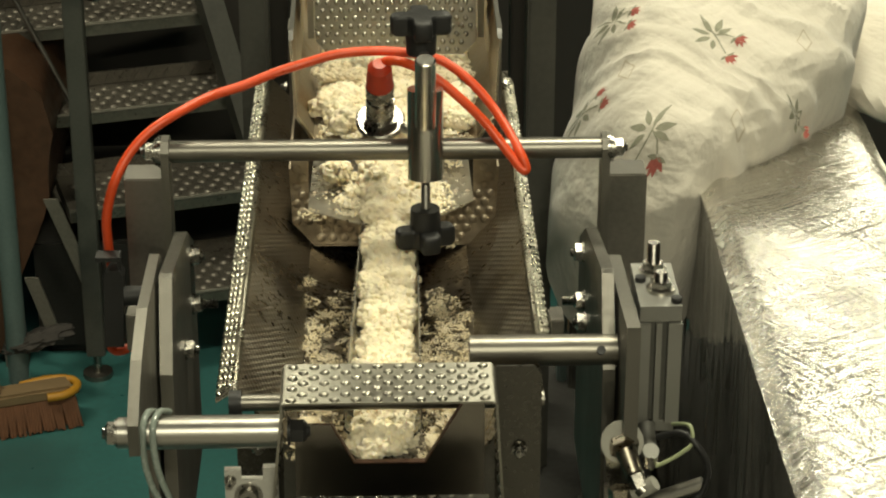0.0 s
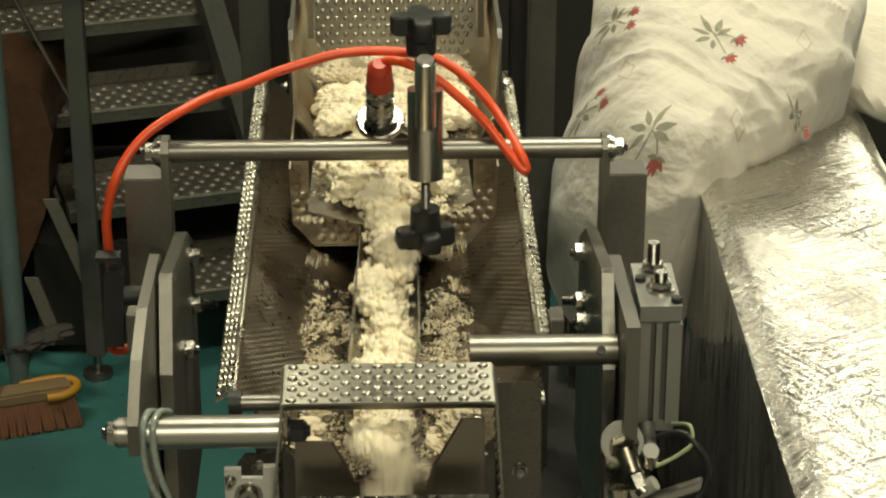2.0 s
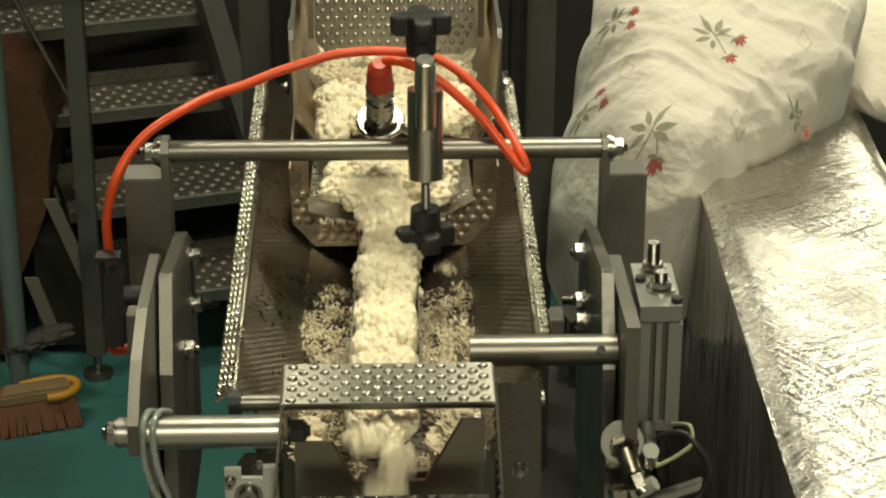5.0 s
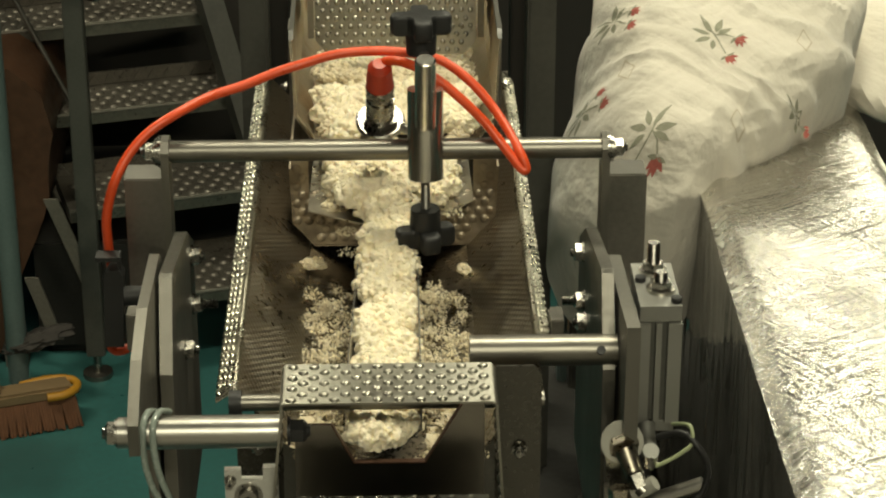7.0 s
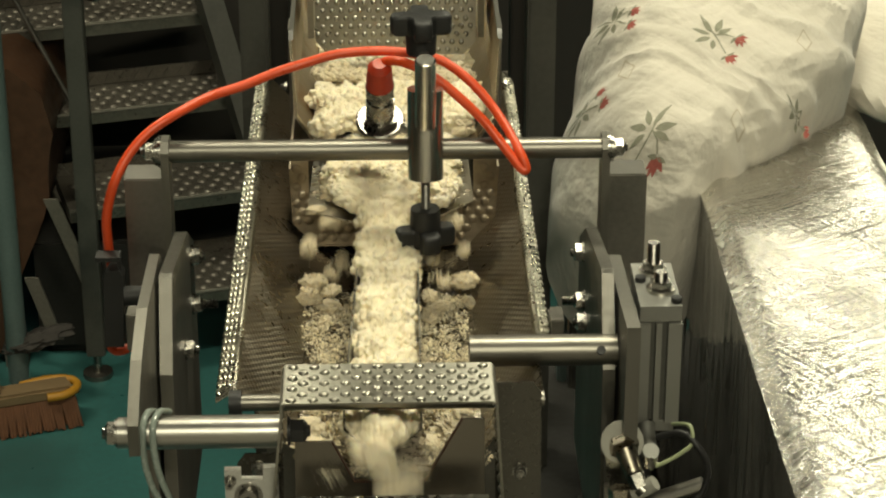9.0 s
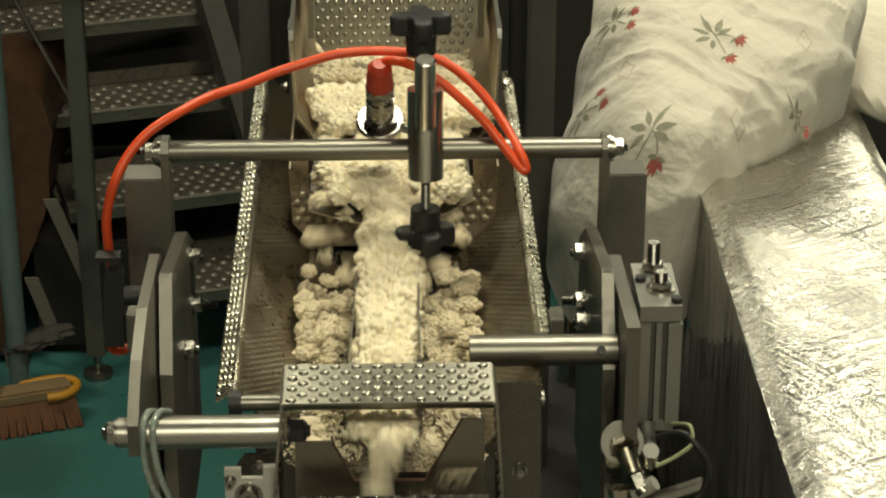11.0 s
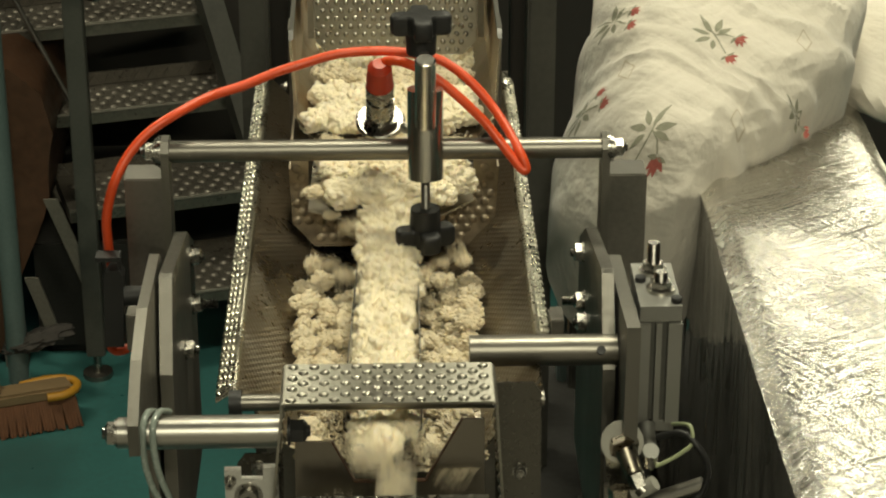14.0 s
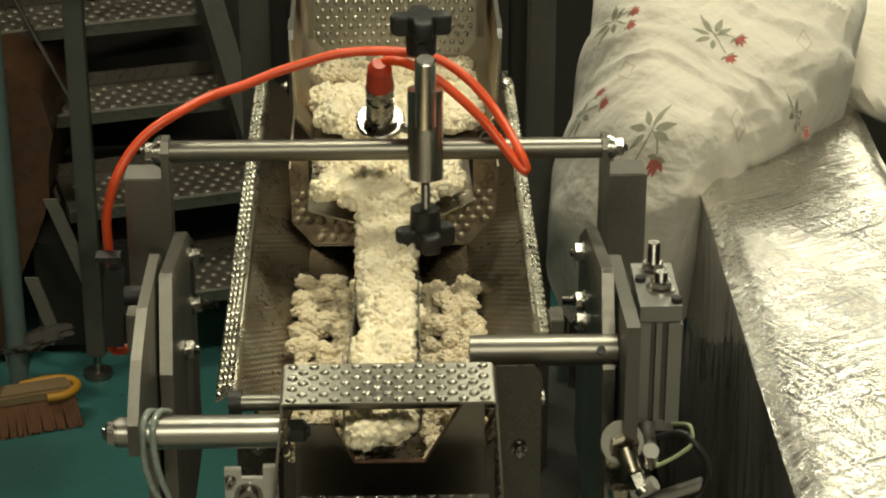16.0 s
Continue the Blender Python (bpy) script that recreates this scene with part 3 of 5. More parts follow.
def side_plates():
    side_plate("thick milled steel arm plate with a bright sawn edge", ARM, -0.1865, -0.1785, [], 1, 1.62)
    side_plate("milled steel wing plate with three hexagon bolts", WING, -0.1760, -0.1660, [(1.815, 1.800, 0), (1.807, 1.758, 0.012), (1.725, 1.757, 0)], 1, 1.70)
    side_plate("milled steel wing plate with hexagon bolts facing the trough", WING, 0.1660, 0.1755, [(1.800, 1.806, 0), (1.785, 1.768, 0.010), (1.765, 1.758, 0)], -1, 1.70)
    side_plate("milled steel plate that carries the air cylinder", DROP, 0.1780, 0.1885, [(1.660, 1.812, 0), (1.645, 1.768, 0)], -1, 1.62)


side_plates()


def air_cylinder():
    t = thing("air_cylinder", "compact grey aluminium air cylinder with slotted body", "cylinder", (0.209, 1.63, 1.75))
    bm = bmesh.new()
    prism(bm, [(0.1915, 1.600), (0.2003, 1.600), (0.2003, 1.607), (0.2047, 1.607), (0.2047, 1.600), (0.2091, 1.600), (0.2091, 1.607), (0.2140, 1.607),
               (0.2140, 1.600), (0.2245, 1.600), (0.2245, 1.668), (0.1915, 1.668)], "z", 1.752, 1.8385)
    part("body", bm, ALU, t, bevel=0.0004)
    # Dark strips laid in the grooves to paint their shade.
    for xa, xb in ((0.2004, 0.2046), (0.2092, 0.2139)):
        part("slot", box(bmesh.new(), (xa, 1.6055, 1.753), (xb, 1.6068, 1.8395)), GREY, t, "dark strip that draws the shade in a body groove")
    part("head_block", prism(bmesh.new(), [(1.603, 1.8392), (1.603, 1.852), (1.610, 1.852), (1.680, 1.852), (1.680, 1.8392)], "x", 0.192, 0.224), ALU, t, bevel=0.0008)
    for x, y, h in ((0.2080, 1.665, 0.018), (0.2105, 1.632, 0.008)):
        bm = bmesh.new()
        rod(bm, (x, y, 1.8522), (x, y, 1.8542), 0.0112), rod(bm, (x, y, 1.8542), (x, y, 1.860), 0.0088, seg=6)
        for k in range(int(h / 0.0016)):
            rod(bm, (x, y, 1.860 + k * 0.0016), (x, y, 1.8613 + k * 0.0016), 0.0052, 0.0046, 16)
        part("stud_nut", bm, SATIN, t, smooth=True)
    for x, y in ((0.1965, 1.648), (0.2205, 1.611)):
        bm = rod(bmesh.new(), (x, y, 1.8522), (x, y, 1.856), 0.0042)
        rod(bm, (x, y, 1.8561), (x, y, 1.8563), 0.002, seg=6)
        part("cap_screw", bm, BLACK, t)
    bm = box(bmesh.new(), (0.194, 1.606, 1.738), (0.203, 1.65, 1.7515))
    box(bm, (0.2075, 1.606, 1.742), (0.222, 1.65, 1.7515))
    part("end_cap", bm, ALU, t, bevel=0.0006)
    shift(t, (0.209, 1.63, 1.75))


air_cylinder()


# ---- sensor, its clamp and cable ----
def lobe(a):
    """Radius of a four-armed knob: blunt arms and round valleys."""
    f = min(1.0, max(0.0, (math.cos(a) + 0.75) / 1.35))
    return 0.0150 + 0.0120 * f * f * (3 - 2 * f)


def clamp():
    t = thing("sensor_clamp", "turned stainless cross clamp with two black star knobs on the bar", "clamp", (0.035, 1.93, 1.84))
    part("sleeve", rod(bmesh.new(), (0.0350, 1.926, 1.822), (0.0350, 1.934, 1.903), 0.0158, seg=40), SATIN, t, smooth=True)
    bm = rod(bmesh.new(), (0.0345, 1.905, 1.880), (0.0345, 1.893, 1.944), 0.0092, seg=36)
    rod(bm, (0.0345, 1.893, 1.944), (0.0345, 1.8926, 1.9455), 0.0092, 0.0078, 36)
    part("stub_rod", bm, SATIN, t, smooth=True)
    bm = bmesh.new()
    for k in range(32):
        rod(bm, (0.0350, 1.926, 1.782 + k * 0.0014), (0.0350, 1.926, 1.7831 + k * 0.0014), 0.0042, 0.0036, 14)
    part("thread", bm, DULL, t, smooth=True)
    for name, c, turn, lean in (("star_knob", (0.0345, 1.925, 1.7655), 14, 0), ("star_knob", (0.032, 1.955, 1.956), 4, 0)):
        bm = bmesh.new()
        n, base = 64, []
        for z, grow in ((-0.009, 0.88), (-0.0075, 0.97), (-0.005, 1.0), (0.006, 1.0), (0.008, 0.96), (0.009, 0.88)):
            base.append([bm.verts.new(Vector(c) + Vector((grow * r * math.cos(a), grow * r * math.sin(a), z)))
                         for a, r in [(2 * math.pi * k / n + radians(turn), lobe(4 * 2 * math.pi * k / n)) for k in range(n)]])
        for a, b in zip(base, base[1:]):
            for k in range(n):
                bm.faces.new((a[k], a[(k + 1) % n], b[(k + 1) % n], b[k]))
        bm.faces.new(base[0][::-1]), bm.faces.new(base[-1])
        up = 1 if c[2] < 1.85 else -1
        knob = part(name, bm, BLACK, t, "black plastic star knob", smooth=True)
        part("knob_hub", rod(bmesh.new(), Vector(c) + Vector((0, 0, 0.0091 * up)), Vector(c) + Vector((0, 0, 0.027 * up)), 0.0140, 0.0130, 32), BLACK, knob, smooth=True)
    part("link", box(bmesh.new(), (0.030, 1.934, 1.895), (0.038, 1.958, 1.935)), STEEL, t, bevel=0.001)
    shift(t, (0.035, 1.93, 1.84))
    bring(t)


clamp()


def sensor():
    """A proximity sensor that leans towards the front."""
    foot, axis = Vector((-0.0045, 1.90, 1.887)), Vector((0.0, -0.47, 0.883))

    def on(s):
        return foot + axis * s
    t = thing("level_sensor", "chromed level sensor with a red cap and round flange", "sensor", foot)
    bm = rod(bmesh.new(), on(-0.002), on(0.001), 0.0212, seg=48)
    rod(bm, on(0.001), on(0.0022), 0.0212, 0.0198, 48)
    part("flange", bm, CHROME, t, smooth=True)
    part("lock_nut", rod(bmesh.new(), on(0.0024), on(0.0085), 0.0168, seg=6), CHROME, t, bevel=0.0006)
    bm = rod(bmesh.new(), on(-0.030), on(0.036), 0.0112, seg=40)
    rod(bm, on(0.0086), on(0.030), 0.0124, seg=40)
    part("barrel", bm, CHROME, t, smooth=True)
    bm = rod(bmesh.new(), on(0.036), on(0.044), 0.0138, seg=6)
    rod(bm, on(0.044), on(0.047), 0.0125, seg=32)
    part("collar_nut", bm, CHROME, t, smooth=True)
    bm = rod(bmesh.new(), on(0.047), on(0.069), 0.0120, 0.0102, 36)
    rod(bm, on(0.069), on(0.0745), 0.0102, 0.0060, 36)
    part("cap", bm, CAP, t, "red cap", smooth=True)
    part("holder", rod(bmesh.new(), on(-0.006) + Vector((0.012, 0, 0)), (0.034, 1.868, 1.885), 0.004), STEEL, t)
    shift(t, foot)


sensor()


def sensor_cable():
    bm = bmesh.new()
    way = [(-0.006, 1.876, 1.947), (0.004, 1.865, 1.955), (0.019, 1.850, 1.958), (0.039, 1.845, 1.949), (0.060, 1.840, 1.933), (0.082, 1.835, 1.912),
           (0.100, 1.825, 1.891), (0.113, 1.815, 1.877), (0.117, 1.815, 1.877), (0.113, 1.820, 1.887), (0.103, 1.840, 1.901), (0.089, 1.860, 1.917),
           (0.071, 1.870, 1.935), (0.050, 1.880, 1.948), (0.028, 1.880, 1.955), (0.004, 1.880, 1.958), (-0.020, 1.880, 1.958), (-0.043, 1.878, 1.956),
           (-0.067, 1.875, 1.950), (-0.091, 1.870, 1.944), (-0.119, 1.860, 1.936), (-0.147, 1.850, 1.930), (-0.175, 1.830, 1.922), (-0.197, 1.820, 1.910),
           (-0.214, 1.810, 1.893), (-0.226, 1.800, 1.871), (-0.233, 1.800, 1.843), (-0.234, 1.805, 1.817), (-0.234, 1.815, 1.789), (-0.236, 1.825, 1.749),
           (-0.238, 1.825, 1.722), (-0.240, 1.825, 1.711), (-0.236, 1.825, 1.705), (-0.228, 1.825, 1.706), (-0.220, 1.830, 1.709)]
    tube(bm, curve_points(way, 8), 0.0041, 14)
    ob = part("sensor_cable", bm, RUBBER, None, smooth=True)
    tagged(ob, "bright orange sensor cable looped over the cross bar", "cable")


sensor_cable()


def cable_gland():
    t = thing("clamp_lever", "black plastic clamp lever on a steel bracket", "lever", (-0.23, 1.80, 1.76))
    part("grip", prism(bmesh.new(), [(-0.240, 1.729), (-0.2375, 1.780), (-0.237, 1.794), (-0.233, 1.800), (-0.224, 1.800), (-0.2205, 1.794), (-0.2215, 1.780), (-0.2235, 1.729)], "y", 1.785, 1.803), BLACK, t, bevel=0.003)
    part("spindle", rod(bmesh.new(), (-0.223, 1.796, 1.772), (-0.195, 1.796, 1.772), 0.0085), BLACK, t, smooth=True)
    part("cable_clip", box(bmesh.new(), (-0.243, 1.785, 1.8085), (-0.223, 1.800, 1.8125)), BLACK, t)
    part("clip_stem", box(bmesh.new(), (-0.2255, 1.790, 1.797), (-0.2225, 1.796, 1.81)), BLACK, t)
    shift(t, (-0.23, 1.80, 1.76))


cable_gland()


# ---- posts behind the feeder ----
def frame_post(x, y, w, d, z, mat, label):
    t = thing("frame_post", label, "post", (x, y, 0), "machine frame posts")
    part("tube", box(bmesh.new(), (x - w / 2, y - d / 2, 0.008), (x + w / 2, y + d / 2, z)), mat, t, bevel=0.003)
    part("foot_plate", box(bmesh.new(), (x - w, y - d, 0), (x + w, y + d, 0.008)), mat, t)
    shift(t, (x, y, 0))


frame_post(-0.140, 2.42, 0.0307, 0.05, 3.2, GREY, "dark grey painted square machine post")
# The black posts draw the shaded sides of the grey ones.
frame_post(-0.120, 2.55, 0.024, 0.05, 3.2, WALLM, "square post drawn black for the shaded side of the grey one")
frame_post(0.169, 2.42, 0.0309, 0.05, 3.2, GREY, "dark grey painted square machine post")
frame_post(0.153, 2.55, 0.020, 0.05, 3.2, WALLM, "square post drawn black for the shaded side of the grey one")


# ---- stretch-wrapped box and cloth ----
def wrapped_box():
    t = thing("wrapped_box", "tall box wrapped in shiny crinkled foil and stretch film", "box", (0.42, 1.75, 0))
    x0, x1, y0, y1, z = 0.318, 0.520, 1.10, 2.60, 1.70
    bm = bmesh.new()
    nx, ny = 120, 420
    grid = []
    for i in range(nx + 1):
        row = []
        for j in range(ny + 1):
            x, y = x0 + (x1 - x0) * i / nx, y0 + (y1 - y0) * j / ny
            e = min(i, nx - i) / nx * (x1 - x0)
            drop = 0.010 * math.exp(-((e / 0.012) ** 2))
            n1 = noise.noise((x * 14, y * 9, 1.0)) * 0.004
            d = (y * 0.8 - x * 0.6) * 190 + 5 * noise.noise((x * 8, y * 8, 5))
            n2 = min(1.0, max(0.12, (x - x0 - 0.022) / 0.012)) * (noise.noise((d, (x * 0.8 + y * 0.6) * 26, 2.0)) * 0.00022 + noise.noise((x * 120, y * 50, 3.0)) * 0.0002)
            row.append(bm.verts.new((x, y, z - drop + n1 + n2)))
        grid.append(row)
    for i in range(nx):
        for j in range(ny):
            bm.faces.new((grid[i][j], grid[i + 1][j], grid[i + 1][j + 1], grid[i][j + 1]))
    part("foil_top", bm, FOIL, t, "silver crinkled foil top", smooth=True)
    bm = bmesh.new()
    rows = []
    for k in range(41):
        zz = z - 0.012 - (z - 0.012) * (k / 40) ** 1.5
        rows.append([bm.verts.new((x0 + 0.001 + 0.005 * noise.noise((j * 0.8 + 4 * zz, zz * 3, 4)) * min(1, k / 3), y0 + (y1 - y0) * j / 120, zz)) for j in range(121)])
    for a, b in zip(rows, rows[1:]):
        for j in range(120):
            bm.faces.new((a[j], a[j + 1], b[j + 1], b[j]))
    part("film_side", bm, FILM, t, "dark glossy stretch film side", smooth=True)
    part("carton", box(bmesh.new(), (x0 + 0.008, y0 + 0.01, 0), (x1 - 0.002, y1 - 0.005, z - 0.018)), FILM, t)
    shift(t, (0.42, 1.75, 0))


wrapped_box()

CENTRE = Vector((0.345, 2.29, 1.738))
RIGHT, RISE = Vector((1.0, 0.0, 0.0)), Vector((0.0, 0.88, 0.475))
OUT = Vector((0.0, -0.475, 0.88))
REACH = [0.106, 0.165, 0.24, 0.29, 0.29, 0.24, 0.178, 0.155, 0.166, 0.178, 0.190, 0.178, 0.115, 0.078, 0.078, 0.084]


def reach(a):
    k = (a / (2 * math.pi) * 16) % 16
    i = int(k)
    f = k - i
    f = f * f * (3 - 2 * f)
    return REACH[i] * (1 - f) + REACH[(i + 1) % 16] * f


def cloth_at(rho, a, lift=0.0):
    """A place on the draped cloth: rho from its crown (0) to its hem (1), a round it."""
    r = rho * reach(a)
    u, v = r * math.cos(a), r * math.sin(a)
    h = 0.060 * math.sqrt(max(0.0, 1 - min(rho, 1) ** 2.4))
    k = (u * 0.62 + v * 0.78) * 42 + 1.6 * noise.noise((u * 9, v * 9, 0.3))
    fold = (0.5 - abs(noise.noise((k * 0.7, (u * 0.78 - v * 0.62) * 5, 1.7)))) * 0.016 + abs(noise.noise((u * 16, v * 16, 7.0))) * 0.006 + noise.noise((u * 60, v * 60, 2)) * 0.0008
    along, cross = u * 0.86 + v * 0.51, v * 0.86 - u * 0.51
    crease = 0.5 - abs(noise.noise((along * 7, cross * 30 + 1.5 * noise.noise((u * 12, v * 12, 9)), 4.2)))
    fold += 0.010 * crease * crease + 0.003 * (0.5 - abs(noise.noise((along * 20, cross * 75, 8.1))))
    k = min(1.0, max(0.0, (rho - 0.35) / 0.65))
    h -= 0.13 * max(0.0, math.cos(a - 3.6)) * k * k
    p = CENTRE + RIGHT * u + RISE * v + OUT * (h + fold * (0.4 + 0.6 * min(1, rho * 2)) + lift)
    return p


def floral_cloth():
    t = thing("floral_cloth", "cream cotton sheet printed with red roses, draped in folds", "cloth", (0.37, 2.40, 1.70))
    bm = bmesh.new()
    n, m = 220, 90
    crown = bm.verts.new(cloth_at(0, 0))
    last = None
    for k in range(1, m + 1):
        now = [bm.verts.new(cloth_at(k / m, 2 * math.pi * j / n)) for j in range(n)]
        for j in range(n):
            if last:
                bm.faces.new((last[j], last[(j + 1) % n], now[(j + 1) % n], now[j]))
            else:
                bm.faces.new((crown, now[j], now[(j + 1) % n]))
        last = now
    back = [bm.verts.new(v.co - OUT * 0.10) for v in last]
    for j in range(n):
        bm.faces.new((last[j], last[(j + 1) % n], back[(j + 1) % n], back[j]))
    part("sheet", bm, CLOTH, t, smooth=True)
    # printed sprigs: leaves, stems and buds that follow the folds

    def on(u, v):
        a = math.atan2(v, u)
        return cloth_at(math.hypot(u, v) / reach(a), a, 0.0005)

    def stem(bm, pts, w=0.0008):
        prev = None
        for i in range(len(pts) - 1):
            for k in range(5):
                f = k / 4
                u, v = pts[i][0] * (1 - f) + pts[i + 1][0] * f, pts[i][1] * (1 - f) + pts[i + 1][1] * f
                d = Vector((pts[i + 1][0] - pts[i][0], pts[i + 1][1] - pts[i][1])).normalized() * w
                now = (bm.verts.new(on(u - d.y, v + d.x)), bm.verts.new(on(u + d.y, v - d.x)))
                if prev:
                    bm.faces.new((prev[0], prev[1], now[1], now[0]))
                prev = now

    def leaf(bm, u, v, length, width, turn):
        """A pointed leaf that grows from its foot at (u, v)."""
        left, right, ribs = [], [], 9
        for k in range(ribs + 1):
            f = k / ribs
            w = width / 2 * math.sin(math.pi * f ** 0.8)
            for out, sgn in ((left, 1), (right, -1)):
                x, y = length * f, sgn * (w + 0.0001)
                out.append(bm.verts.new(on(u + x * math.cos(turn) - y * math.sin(turn), v + x * math.sin(turn) + y * math.cos(turn))))
        for k in range(ribs):
            bm.faces.new((left[k], left[k + 1], right[k + 1], right[k]))

    for cu, cv, turn, size in ((-0.004, 0.046, 0.0, 1.0), (-0.078, -0.068, -1.15, 1.0), (-0.138, 0.012, 0.6, 0.7), (-0.103, 0.098, 0.2, 0.8), (0.078, -0.028, 0.3, 0.5)):
        def turned(u, v):
            return cu + size * (u * math.cos(turn) - v * math.sin(turn)), cv + size * (u * math.sin(turn) + v * math.cos(turn))
        for a, l, w in ((2.75, 0.020, 0.009), (2.0, 0.024, 0.008), (1.15, 0.022, 0.010), (0.55, 0.018, 0.008), (3.6, 0.019, 0.009), (4.5, 0.016, 0.008)):
            bm = bmesh.new()
            leaf(bm, *turned(0.005 * math.cos(a), 0.005 * math.sin(a)), l * size, w * 0.72 * size, a + turn)
            part("printed_leaf", bm, LEAFM, t, "faded green printed leaf")
        bm = bmesh.new()
        stem(bm, [turned(-0.012, 0.030), turned(-0.004, 0.010), turned(0.004, -0.004), turned(0.010, -0.022)])
        stem(bm, [turned(0.0, 0.002), turned(0.012, 0.002), turned(0.021, -0.002)])
        part("printed_stem", bm, LEAFM, t, "faded green printed stem")
        for bu, bv in ((0.023, -0.003), (0.011, -0.026)):
            for a, l, w in ((-0.3, 0.013, 0.006), (0.5, 0.012, 0.005), (-1.1, 0.012, 0.005), (-0.7, 0.015, 0.004)):
                bm = bmesh.new()
                leaf(bm, *turned(bu, bv), l * size, w * size, a - 0.5 + turn)
                part("printed_petal", bm, ROSE, t, "red printed petal")
            for a in (0.6, -2.4):
                bm = bmesh.new()
                leaf(bm, *turned(bu, bv), 0.010 * size, 0.0035 * size, a + turn)
                part("printed_leaf", bm, LEAFM, t, "faded green printed leaf")
    for cu, cv in ((0.090, 0.042), (0.012, -0.060), (-0.095, 0.022)):
        bm = bmesh.new()
        q = [(cu, cv + 0.014), (cu + 0.008, cv), (cu, cv - 0.014), (cu - 0.008, cv), (cu, cv + 0.014)]
        stem(bm, q, 0.0006)
        part("printed_diamond", bm, PRINT, t, "pale printed diamond outline")
    shift(t, (0.37, 2.40, 1.70))


floral_cloth()


def cloth_bundle():
    bm = bmesh.new()
    bmesh.ops.create_icosphere(bm, subdivisions=5, radius=1)
    for v in bm.verts:
        p = v.co.copy()
        k = 1 + 0.12 * noise.noise(p * 1.7) + 0.05 * abs(noise.noise((p.x * 6 + p.z * 4, p.y * 3, p.z)))
        v.co = Vector((0.566 + p.x * 0.085 * k, 2.50 + p.y * 0.13 * k, 1.735 + p.z * 0.055 * k + 0.25 * p.y * 0.13))
    ob = part("folded_cloth", bm, CLOTH, None, smooth=True)
    tagged(ob, "bunched cream cotton cloth lying on the wrapped box", "cloth")


cloth_bundle()


def hanging_fold():
    """The end of the cloth that hangs down beside the box."""
    bm = bmesh.new()
    rows = []
    for i in range(41):
        z = 1.66 - 0.105 * i / 40
        rows.append([bm.verts.new((0.185 + 0.122 * j / 50, 2.30 + 0.012 * math.sin(j * 0.5 + 2 * noise.noise((j * 0.1, z * 6, 1))) + 0.02 * i / 40, z - 0.02 * math.sin(j * 0.16))) for j in range(51)])
    for a, b in zip(rows, rows[1:]):
        for j in range(50):
            bm.faces.new((a[j], a[j + 1], b[j + 1], b[j]))
    bmesh.ops.solidify(bm, geom=bm.faces[:], thickness=0.002)
    tagged(part("hanging_cloth", bm, CLOTH, None, smooth=True), "end of the cream cloth hanging beside the wrapped box", "cloth")


hanging_fold()


